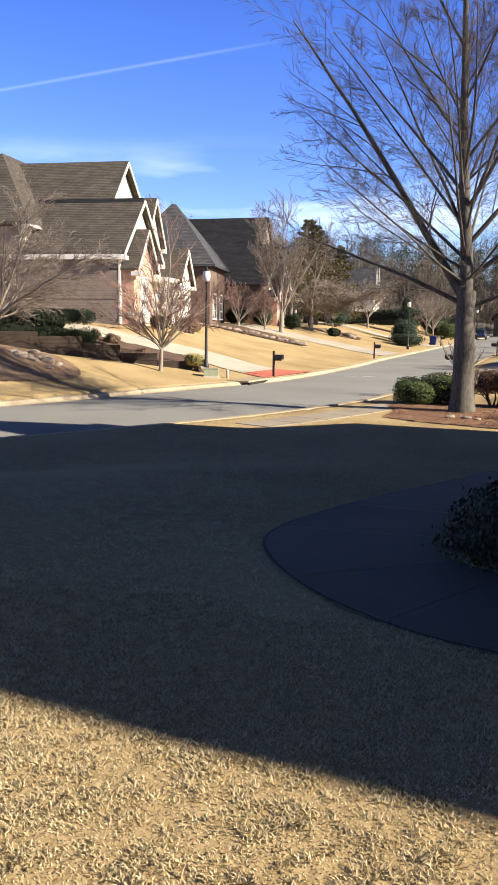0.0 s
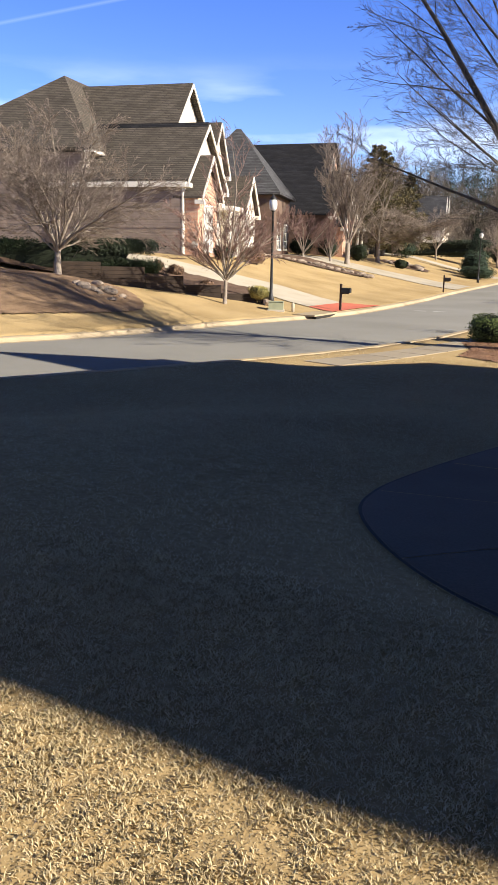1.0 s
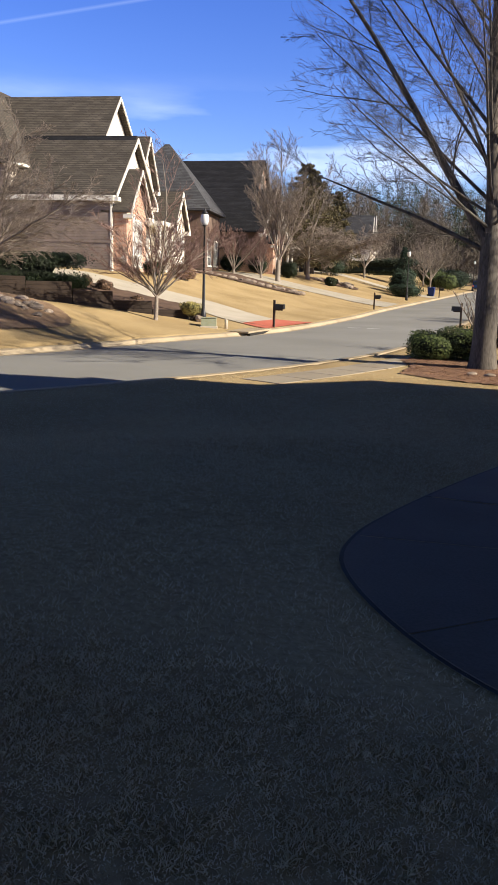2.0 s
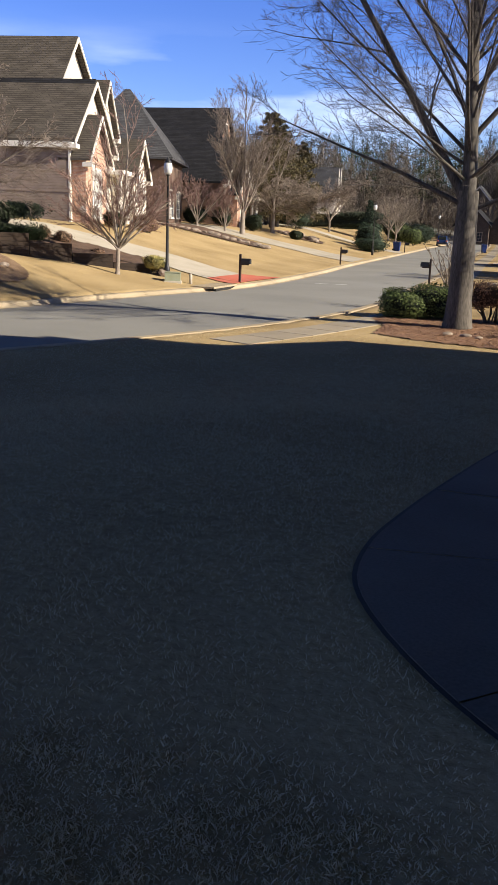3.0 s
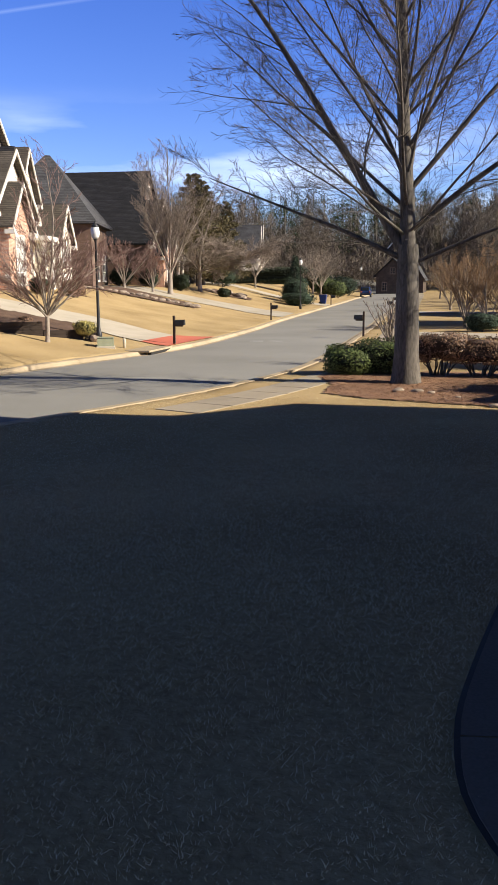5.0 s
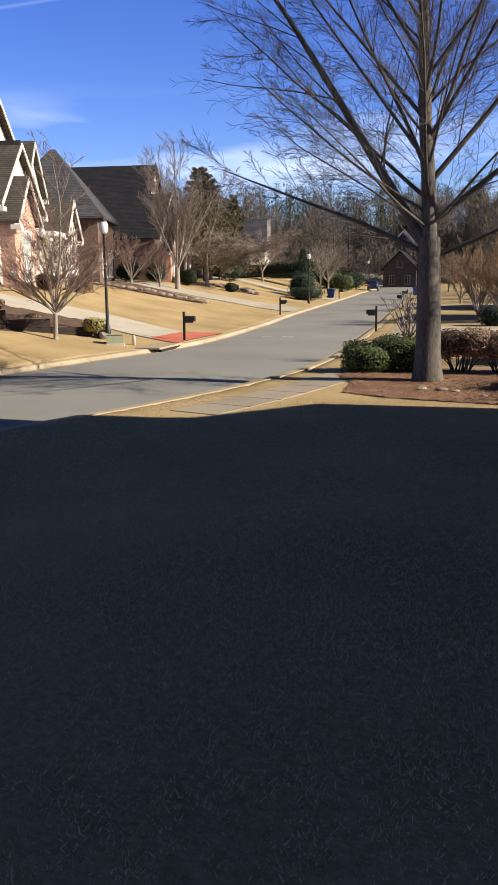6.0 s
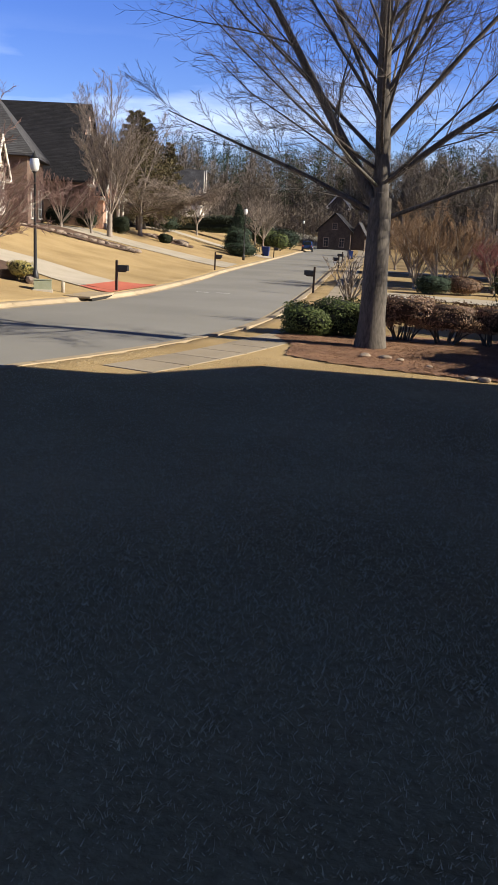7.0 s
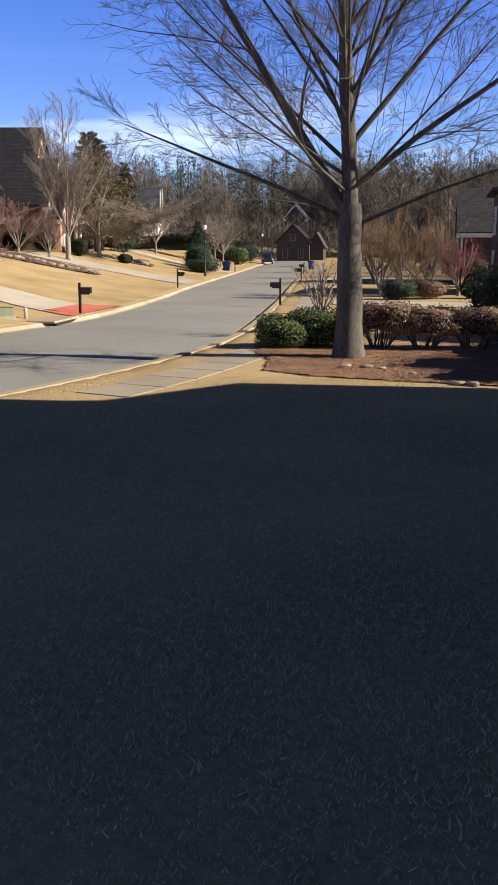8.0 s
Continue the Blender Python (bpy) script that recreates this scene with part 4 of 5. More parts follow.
rake_boards(third, 0.4, 0, 8, 4.2, 7.7)
for y0, top in ((-3.4, 9.2), (0.6, 9.6)):
    gable_walls(third, -6, 0.6, y0, y0 + 3.2, -2, 5.2, top - 0.1, M_CREAM)
    gable_roof(third, -6, 0.6, y0, y0 + 3.2, 5.2, top, M_GREYROOF, 0.25)
    rake_boards(third, 0.85, y0, y0 + 3.2, 5.2, top, 0.25, 0.4)
    window_x(third, 0.6, y0 + 0.9, y0 + 2.3, 0.4, 2.6)

# the house that closes the street
end_house = thing("house", framed((-17.2, 168), (0, -1), 0.6), "dark brick house with a broad gable facing down the street", "house", "houses along the far side")
gable_walls(end_house, -9, 0, -7.4, -1.2, -1.5, 3.2, 6.1, M_DARKBRICK, "dark brick gable wall")
gable_roof(end_house, -9, 0, -7.4, -1.2, 3.2, 6.2, M_DARKROOF, 0.45, "charcoal shingle roof")
for y in (-6.2, -3.2):
    window_x(end_house, 0.0, y, y + 0.8, 0.2, 1.7, trim=M_STONE)
window_x(end_house, 0.0, -4.7, -3.9, 3.4, 4.4, trim=M_STONE)
gable_walls(end_house, -8, -1.5, -1.2, 1.4, -1.5, 2.6, 4.6, M_DARKBRICK)
gable_roof(end_house, -8, -1.5, -1.2, 1.4, 2.6, 4.7, M_GREYROOF, 0.4)
far_house = thing("house", framed((-26, 205), (0, -1), 5.6), "pale gabled house on the rise behind the street's end", "house", "houses along the far side")
gable_walls(far_house, -8, 0, -2, 3, -8, 4.2, 7.0, M_DARKBRICK)
gable_roof(far_house, -8, 0, -2, 3, 4.2, 7.1, M_GREYROOF, 0.4)
rake_boards(far_house, 0.4, -2, 3, 4.2, 7.1, 0.4, 0.4)

# neighbours on the yard's own side
near_neighbour = thing("house", framed((4.2, 58.8), (-1, 0.05), -0.9), "two-storey neighbouring house in shade", "house", "houses along the near side")
# brown brick in a half-as-bright copy, the wall's shade in its colour
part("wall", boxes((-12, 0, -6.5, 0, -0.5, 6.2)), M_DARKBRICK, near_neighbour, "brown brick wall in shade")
hip_roof(near_neighbour, -12, 0, -6.5, 0, 6.4, 8.8, -8, -4, -3.25, M_SLATE, 0.5, "grey shingle roof")
window_x(near_neighbour, 0, -4, -2.5, 0.9, 2.5)
window_x(near_neighbour, 0, -4, -2.5, 3.7, 5.2)
window_y(near_neighbour, -6.5, -2.4, -1.2, 3.7, 5.2)
far_neighbour = thing("house", framed((3.0, 72), (-1, 0.05), -0.6), "neighbouring house with a broad grey roof", "house", "houses along the near side")
# this wall too takes the darker brick in place of shade
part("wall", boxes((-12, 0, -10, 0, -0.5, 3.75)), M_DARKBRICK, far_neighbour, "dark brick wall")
gable_walls(far_neighbour, -12, 0, -10, 0, 3, 3.8, 6.9, M_SIDING, "taupe siding gable")
gable_roof(far_neighbour, -12, 0, -10, 0, 3.8, 7.0, M_SLATE, 0.4, "weathered grey shingle roof")
part("fascia", boxes((-12.4, 0.4, 0.42, 0.5, 3.3, 3.6), bevel=0.01), M_WHITE, far_neighbour, "white eave fascia")
part("downpipe", boxes((-0.1, 0.02, 0.02, 0.12, -0.4, 3.4), bevel=0.01), M_WHITE, far_neighbour, "white downpipe")
window_x(far_neighbour, 0, -4.5, -3, 0.8, 2.3)

# the yard's own house, whose shadow lies across the lawn
own = thing("house", pose(4.0, 3.48, 0, 0, 0, 178), "brick two-storey house beside the front walk", "house", "houses along the near side")
part("wall", boxes((-11, 0, -15.3, 0, -1.4, 7.2)), M_BROWNBRICK, own, "brown brick wall")
part("gable", prism([(-15.5, 5), (-15.5, 6.0), (-13.9, 9.65), (-12.65, 7.3), (-12.65, 5)], -11, -0.02), M_BROWNBRICK, own, "brown brick gable")
part("wall", boxes((-11, -0.01, -15.5, -15.3, -1.4, 5)), M_BROWNBRICK, own)
part("roof", prism([(-0.05, 7.1), (-11.4, 7.1), (-11.4, 7.9), (-5.6, 9.4), (-0.05, 7.9)], -11.4, -1.2), M_ROOF, own, "brown-grey shingle roof")
part("wall", prism([(-17.9, -1.4), (-17.9, 4.07), (-15.64, 5.04), (-15.5, 5.4), (-15.5, -1.4)], -9, -0.1), M_BROWNBRICK, own)

# ---------- trees ----------
def at(x, y, sink=0.0):
    return (x, y, ground_z(x, y) - sink)


def style(**kw):
    s = dict(STYLE)
    s.update({k.rstrip("_"): v for k, v in kw.items()})
    return s


BIG = style(count=(14, 10, 6), ratio=(0.42, 0.46, 0.55), angle=(0.45, 0.9), up=0.07, thin=0.25, least=0.0045, wander=0.075, lift=0.025, split=0.014)
BIG["from"] = (0.1, 0.12, 0.15)
bare_tree("large_tree", at(-2.8, 25.5), "large bare shade tree with a straight leader in a mulch bed", 11, (3.6, 0.345), [
    (3.6, 20, 88, 11.4, 0.2, 0.0),
    (3.25, 180, 58, 10.2, 0.14, 0.014),
    (3.2, 184, 27, 5.8, 0.075, 0.0),
    (3.1, 4, 26, 6.0, 0.058, 0.01),
    (3.9, 356, 38, 8.6, 0.085, 0.014),
    (4.5, 172, 40, 7.2, 0.055, 0.016),
    (4.2, 196, 30, 5.6, 0.045, 0.015),
    (4.9, 8, 50, 8.4, 0.075, 0.008),
    (5.4, 190, 52, 7.2, 0.05, 0.01),
    (4.6, 95, 40, 6.4, 0.055, 0.014),
    (4.5, 268, 40, 6.2, 0.055, 0.014),
    (3.8, 230, 28, 5.4, 0.045, 0.012),
    (3.9, 312, 28, 5.4, 0.045, 0.012),
    (5.1, 172, 68, 7.2, 0.06, 0.004),
    (5.6, 5, 68, 7.2, 0.06, 0.004),
    (6.1, 100, 66, 6.0, 0.05, 0.004),
    (5.9, 262, 66, 6.0, 0.05, 0.004),
    (5.9, 340, 50, 6.8, 0.06, 0.008),
    (6.4, 178, 50, 6.4, 0.055, 0.01),
    (6.6, 70, 48, 5.0, 0.05, 0.008),
    (6.9, 290, 50, 5.0, 0.05, 0.008),
    (7.3, 12, 52, 5.4, 0.055, 0.006),
    (7.8, 205, 52, 5.0, 0.05, 0.006),
    (8.5, 160, 54, 4.2, 0.045, 0.004),
    (8.9, 335, 54, 4.2, 0.045, 0.004),
    (9.8, 90, 56, 3.2, 0.04, 0.004),
    (10.4, 190, 56, 3.0, 0.04, 0.004)], M_BARK, M_TWIG, BIG, 1.3, bend=0.035)

LOW = style(count=(10, 7, 5), ratio=(0.45, 0.5, 0.5), angle=(0.3, 0.75), up=0.12, thin=0.5, least=0.009, wander=0.1, lift=0.03, split=0.02)


def vase(n, h, el0, el1, length, r, lift, rng):
    return [(h * rng.uniform(0.85, 1.0), 360 * k / n + rng.uniform(-18, 18), rng.uniform(el0, el1), length * rng.uniform(0.75, 1.1), r * rng.uniform(0.7, 1.1), lift) for k in range(n)]


_rng = np.random.default_rng(5)
bare_tree("ornamental_tree", at(-18.1, 33.4), "young bare ornamental tree with reddish upswept twigs", 21, (1.15, 0.1), vase(15, 1.15, 34, 68, 3.5, 0.045, 0.02, _rng) + [(1.15, 40, 86, 5.6, 0.06, 0.0), (1.15, 200, 78, 4.6, 0.05, 0.0)],
          M_PALEBARK, M_REDTWIG, LOW)
bare_tree("spreading_tree", at(-22.5, 27.4), "bare spreading tree on a mulched mound", 22, (1.1, 0.15), vase(20, 1.1, 20, 72, 5.3, 0.065, 0.015, _rng) + [(1.1, 90, 80, 5.2, 0.07, 0.0)],
          M_PALEBARK, M_PALETWIG, style(count=(12, 9, 7), ratio=(0.45, 0.5, 0.5), angle=(0.35, 0.9), up=0.05, thin=0.5, least=0.008, wander=0.12, lift=0.0, split=0.02))
bare_tree("tall_tree", at(-27.6, 70.0), "tall slender bare tree on the bank", 23, (1.8, 0.24), vase(15, 1.8, 60, 82, 8.6, 0.075, 0.006, _rng) + [(1.8, 10, 88, 9.9, 0.12, 0.0)],
          M_PALEBARK, M_PALETWIG, style(count=(15, 9, 5), ratio=(0.32, 0.5, 0.5), angle=(0.35, 0.8), up=0.2, thin=0.4, least=0.01, wander=0.08, lift=0.03, split=0.03), bend=0.035)
bare_tree("drooping_tree", at(-29.0, 81), "bare tree with dense drooping grey branches", 24, (2.0, 0.22), [(2.2 + 0.33 * k, 137 * k, 24, 5.2 - 0.14 * k, 0.06, -0.03) for k in range(18)] + vase(10, 2.0, -2, 40, 4.8, 0.08, -0.01, _rng) + [(2.0, 10, 86, 8.5, 0.13, 0.0)],
          M_PALEBARK, M_PALETWIG, style(count=(13, 8, 5), ratio=(0.45, 0.5, 0.5), angle=(0.3, 0.9), up=-0.08, thin=0.45, least=0.013, wander=0.12, lift=-0.03, split=0.03))
yard = []
for k, (x, y, h, s) in enumerate([(-31.3, 108, 7, 31), (-24.5, 116, 6.5, 32), (-27.5, 125, 7.5, 33), (-30, 140, 9, 34), (-9.5, 128, 8, 35), (-33, 152, 9, 36), (3, 97, 8, 37), (8, 112, 9, 38)]):
    if k > 2:
        copy_thing(yard[k % 3], pose(*at(x, y), 0, 0, 97 * k))
        continue
    yard.append(bare_tree("yard_tree", at(x, y), "bare grey yard tree beside the street", s, (1.5, 0.13), vase(9, 1.5, 40, 78, h * 0.72, 0.07, 0.02, _rng), M_PALEBARK, M_WOODTWIG if k % 2 else M_PALETWIG,
              style(count=(8, 5, 3), ratio=(0.4, 0.5, 0.5), angle=(0.3, 0.85), up=0.12, thin=0.45, least=0.016, wander=0.1, lift=0.03, split=0.04), group="bare trees along the street"))

MYRTLE = style(count=(11, 9, 6), ratio=(0.4, 0.5, 0.5), angle=(0.2, 0.7), up=0.3, thin=0.45, least=0.0075, wander=0.12, lift=0.02, split=0.02)
myrtles = {}
for k, (x, y, h, s, tw, lab) in enumerate([(-1.3, 55.6, 4.8, 41, M_BROWNTWIG, "crape myrtle with pale trunks and a brown seedy crown"), (-2.7, 56.8, 4.9, 42, M_BROWNTWIG, "crape myrtle with pale trunks and a brown seedy crown"),
                                      (0.1, 57.2, 5.0, 43, M_BROWNTWIG, "crape myrtle with pale trunks and a brown seedy crown"), (-5.4, 86, 5, 44, M_BROWNTWIG, "crape myrtle with pale trunks and a brown seedy crown"),
                                      (-3.6, 74, 5, 45, M_BROWNTWIG, "crape myrtle with pale trunks and a brown seedy crown"), (-30.2, 66.5, 4, 46, M_REDTWIG, "crape myrtle with russet twigs before a brick house"),
                                      (-28.4, 68.2, 3.6, 47, M_REDTWIG, "crape myrtle with russet twigs before a brick house"), (-32.2, 64.5, 4.2, 48, M_REDTWIG, "crape myrtle with russet twigs before a brick house"),
                                      (-33, 92, 3.8, 49, M_PALETWIG, "pale-stemmed crape myrtle beside round shrubs"), (1.9, 56.5, 3.2, 50, M_PALETWIG, "small tree with pale stems and pinkish red leaves")]):
    if k in (2, 3, 4, 7):
        copy_thing(myrtles[1 if k < 5 else 5], pose(*at(x, y), 0, 0, 75 * k))
        continue
    t = myrtles[k] = bare_tree("crape_myrtle", at(x, y), lab, s, (0.35, 0.13), vase(8, 0.35, 46, 80, h * 0.9, 0.06, 0.0, _rng), M_PALEBARK, M_PINKTWIG if s == 50 else tw, MYRTLE, 1.2, "crape myrtles")
    if s == 50:
        rg = np.random.default_rng(77)
        d = rg.normal(size=(2600, 3))
        d /= np.linalg.norm(d, axis=1)[:, None]
        hp = Heap()
        blob = rg.normal(size=(22, 3)) * np.array((0.7, 0.7, 0.5)) + np.array((0, 0, 2.4))
        hp.cards(blob[rg.integers(22, size=2600)] + d * rg.uniform(0.1, 0.55, (2600, 1)), 0.05, 0.03, rg)
        part("foliage", hp.mesh("foliage", M_PINK), M_PINK, t, "sparse pinkish red leaves")
bare_tree("pruned_myrtle", at(-4.05, 31.8), "small pruned crape myrtle with pale knobbed limbs", 51, (0.6, 0.085), vase(12, 0.6, 62, 86, 1.6, 0.048, 0.0, _rng), M_PALEBARK, M_PALETWIG,
          style(count=(11, 5), ratio=(0.22, 0.4), angle=(0.2, 0.6), up=0.3, thin=0.7, least=0.009, wander=0.15, lift=0.05, split=0.01), 1.2)


def cedar(place, h, r, label, seed, leaf, size=0.2, count=5200, name="conifer", group=""):
    """A conifer: a straight stem with whorls of boughs that carry clumps of needles."""
    rng = np.random.default_rng(seed)
    wood, leafs = Heap(), Heap()
    wood.tube([(0, 0, -0.2), (0, 0, h * 0.5), (0, 0, h)], [0.05 * r + 0.06, 0.05, 0.01], 8)
    n = 60
    for k in range(n):
        z = h * (0.06 + 0.92 * k / n)
        reach = r * (1 - (z / h) ** 1.5) * rng.uniform(0.7, 1.15) + 0.12
        a = k * 2.4 + rng.uniform(-0.3, 0.3)
        p = limb_path(rng, (0, 0, z), (math.cos(a), math.sin(a), 0.25), reach, 3, 0.08, -0.03)
        wood.tube(p, np.linspace(0.03, 0.008, 4), 3)
        m = count // n
        u = rng.uniform(0.15, 1, (m, 1)) ** 0.6 * 2.99
        i = u.astype(int)[:, 0]
        c = p[i] + (p[i + 1] - p[i]) * (u - i[:, None]) + rng.normal(size=(m, 3)) * np.array((0.22, 0.22, 0.16)) * (0.3 + reach * 0.3)
        leafs.cards(c, size, size * 0.45, rng)
    ob = thing(name, pose(*place), label, "tree", group)
    part("trunk", wood.mesh("trunk", M_BARK, True), M_BARK, ob)
    part("crown", leafs.mesh("crown", leaf), leaf, ob)
    return ob


for x, y, h, r, s, lf in ((-31.4, 87, 11.6, 4.0, 60, M_CEDAR), (-32.6, 92, 11.5, 4.2, 61, M_CEDAR), (-35.5, 96, 12.5, 3.8, 62, M_CEDAR), (-31.8, 98, 9.8, 3.0, 63, M_CEDAR), (-37, 101, 10.5, 3.6, 64, M_CEDAR), (-39, 108, 12, 3.4, 65, M_PINE)):
    cedar(at(x, y), h, r, "dense olive-green conifer at the edge of the wood", s, lf, 0.26, 10500, group="conifers by the wood")
cedar(at(-23.6, 98.0), 5.2, 1.35, "dark blue-green conical evergreen beside the street", 66, M_BLUEGREEN, 0.16, 6500, "conical_evergreen")

# the woods beyond, bare hardwoods and pines
def woods():
    rng = np.random.default_rng(91)
    kinds = []
    for k in range(5):
        wood, tw = Heap(), Heap()
        h = 15
        tp = limb_path(rng, (0, 0, -0.5), (0, 0, 1), h * 0.9, 6, 0.03, 0.0)
        tw.tube(tp, np.linspace(0.17, 0.05, 7), 4)
        for j in range(16):
            u = 0.22 + 0.78 * j / 16
            x = u * 5.99
            i = int(x)
            p = tp[i] + (tp[i + 1] - tp[i]) * (x - i)
            a, e = rng.uniform(0, 6.28), rng.uniform(0.5, 1.1)
            path = limb_path(rng, p, (math.cos(a) * math.cos(e), math.sin(a) * math.cos(e), math.sin(e)), rng.uniform(2.5, 5) * (1.2 - 0.5 * u), 3, 0.12, 0.05)
            tw.tube(path, np.linspace(0.07, 0.03, 4), 3)
            w = rng.uniform(0.2, 1, (34, 1)) * 2.99
            i = w.astype(int)[:, 0]
            c = path[i] + (path[i + 1] - path[i]) * (w - i[:, None]) + rng.normal(size=(34, 3)) * 0.45
            tw.cards(c, 1.5, 0.07, rng, lean=np.array((math.cos(a), math.sin(a), 1.6)) * 1.1)
        tw.flush()
        kinds.append((np.concatenate(tw.v), np.concatenate(tw.f)))
    V, F, n = [], [], 0
    spots = []
    while len(spots) < 620:
        x, y = rng.uniform(-150, 100), (rng.uniform(186, 235) if len(spots) % 3 else rng.uniform(120, 270))
        road_gap = min(abs(beyond(LEFT_LINE, x, y)), abs(beyond(RIGHT_LINE, x, y)))
        if y < 185 and -47 < x < 7:
            continue
        if road_gap < 7 or (-32 < x < -8 and 160 < y < 212):
            continue
        spots.append((x, y))
    spots += [(rng.uniform(14, 70), rng.uniform(84, 135)) for _ in range(120)]
    Z = height(np.array([p[0] for p in spots]), np.array([p[1] for p in spots]))
    for (x, y), z in zip(spots, Z):
        v, f = kinds[rng.integers(5)]
        a, s, q = rng.uniform(0, 6.28), rng.uniform(0.75, 1.3), rng.uniform(0.8, 1.2)
        rot = np.array(((math.cos(a), -math.sin(a), 0), (math.sin(a), math.cos(a), 0), (0, 0, 1)))
        V.append((v * np.array((s * q, s * q, s))) @ rot.T + np.array((x, y, z)))
        F.append(f + n)
        n += len(v)
    tagged(new("bare_woods", fast_mesh("bare_woods", np.concatenate(V), np.concatenate(F), M_WOODTWIG)), "grey-brown leafless hardwood forest behind the houses", "woods", kind="stuff")
    heap, stems = Heap(), Heap()
    for _ in range(330):
        x, y = rng.uniform(-130, 95), rng.uniform(205, 300)
        if -34 < x < -6 and y < 214:
            continue
        z = ground_z(x, y)
        h = rng.uniform(13, 21)
        stems.tube([(x, y, z - 0.5), (x, y, z + h)], [0.22, 0.05], 4)
        for j in range(16):
            u = 0.3 + 0.7 * (j + rng.uniform(0, 1)) / 16
            a = rng.uniform(0, 6.28)
            rr = 3.0 * (1.15 - u) * rng.uniform(0.3, 1.2)
            c = np.array((x + rr * math.cos(a), y + rr * math.sin(a), z + h * u))
            heap.cards(c + rng.normal(size=(48, 3)) * np.array((0.85, 0.85, 0.4)), 0.42, 0.17, rng)
    tagged(new("pine_crowns", heap.mesh("pine_crowns", M_PINE)), "dark green pine crowns rising over the bare forest", "woods", kind="stuff")
    tagged(new("pine_stems", stems.mesh("pine_stems", M_BARK)), "straight grey pine stems in the forest", "woods", kind="stuff")
    # understorey
    heap = Heap()
    for _ in range(900):
        x, y = rng.uniform(-120, 90), rng.uniform(140, 215)
        if y < 188 and -46 < x < 8 or (-34 < x < -6 and y < 214):
            continue
        z = ground_z(x, y)
        heap.cards(np.array((x, y, z + 2.2)) + rng.normal(size=(110, 3)) * np.array((2.2, 1.6, 1.9)), 1.5, 0.09, rng, lean=(0, 0, 1.2))
    for _ in range(46):
        x, y = rng.uniform(-34, -16), rng.uniform(184, 200)
        heap.cards(np.array((x, y, ground_z(x, y) + 3.5)) + rng.normal(size=(110, 3)) * np.array((1.6, 1.2, 2.6)), 1.8, 0.08, rng, lean=(0, 0, 1.4))
    for _ in range(420):
        x, y = rng.uniform(-75, 40), rng.uniform(214, 262)
        heap.cards(np.array((x, y, ground_z(x, y) + 4)) + rng.normal(size=(110, 3)) * np.array((2.6, 2.0, 3.0)), 2.0, 0.1, rng, lean=(0, 0, 1.4))
    tagged(new("undergrowth", heap.mesh("undergrowth", M_WOODTWIG)), "brown brushy undergrowth at the forest's edge", "undergrowth", kind="stuff")


woods()

# ---------- shrubs and hedges ----------
shrub("evergreen_shrub", at(-4.75, 27.6), (0.78, 0.7, 0.82), "rounded green boxwood shrub beside the tree trunk", 101, M_EVERGREEN, 5200, 0.065, stems=6, flat=0.25)
shrub("evergreen_shrub", at(-3.75, 27.9), (0.8, 0.7, 0.98), "rounded green boxwood shrub beside the tree trunk", 102, M_EVERGREEN, 5200, 0.065, stems=6, flat=0.25)
for k, (x, y, a, b, h) in enumerate([(-2.1, 27.7, 0.75, 0.6, 1.18), (-0.95, 27.7, 0.85, 0.62, 1.1), (0.35, 27.8, 0.85, 0.62, 1.08), (1.75, 27.9, 0.7, 0.6, 1.02), (3.0, 28.1, 0.8, 0.6, 1.05)]):
    shrub("clipped_hedge_shrub", at(x, y), (a, b, h), "clipped bronze-leaved hedge shrub on bare stems", 110 + k, M_BRONZE, 4200, 0.06, stems=14, flat=0.35, group="bronze hedge along the bed", gap=0.34)
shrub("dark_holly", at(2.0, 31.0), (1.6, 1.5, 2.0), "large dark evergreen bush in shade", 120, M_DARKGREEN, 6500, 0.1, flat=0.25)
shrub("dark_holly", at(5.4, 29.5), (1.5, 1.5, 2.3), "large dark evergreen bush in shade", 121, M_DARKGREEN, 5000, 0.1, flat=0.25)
# three more bushes out of view, added to throw shade across the mulch bed
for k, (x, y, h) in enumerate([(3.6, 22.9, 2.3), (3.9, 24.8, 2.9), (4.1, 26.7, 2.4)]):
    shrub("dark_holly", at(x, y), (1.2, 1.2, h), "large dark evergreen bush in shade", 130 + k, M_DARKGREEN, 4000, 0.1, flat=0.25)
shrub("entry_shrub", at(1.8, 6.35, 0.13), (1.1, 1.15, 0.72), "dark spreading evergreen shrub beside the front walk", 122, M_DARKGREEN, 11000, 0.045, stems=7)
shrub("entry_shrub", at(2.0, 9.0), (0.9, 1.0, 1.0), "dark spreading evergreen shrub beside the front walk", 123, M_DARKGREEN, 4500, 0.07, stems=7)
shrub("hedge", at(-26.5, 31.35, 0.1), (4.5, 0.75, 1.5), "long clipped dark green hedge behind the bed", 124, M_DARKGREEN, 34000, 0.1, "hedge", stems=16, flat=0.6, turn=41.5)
shrub("bed_shrub", at(-22.7, 36.2), (0.5, 0.45, 0.7), "small rounded brown shrub in the bed", 125, M_BRONZE, 900, 0.07)
shrub("bed_shrub", at(-23.6, 36.0), (0.35, 0.3, 0.75), "small rounded brown shrub in the bed", 126, M_BRONZE, 600, 0.07)
shrub("bed_shrub", at(-20.6, 35.9), (0.4, 0.4, 0.4), "low dry shrub in the mulch", 127, M_BRONZE, 500, 0.07)
shrub("golden_shrub", at(-17.5, 35.5, -0.1), (0.55, 0.5, 0.75), "yellow-green variegated shrub at the wall's end", 128, M_YELLOWGREEN, 1500, 0.08)
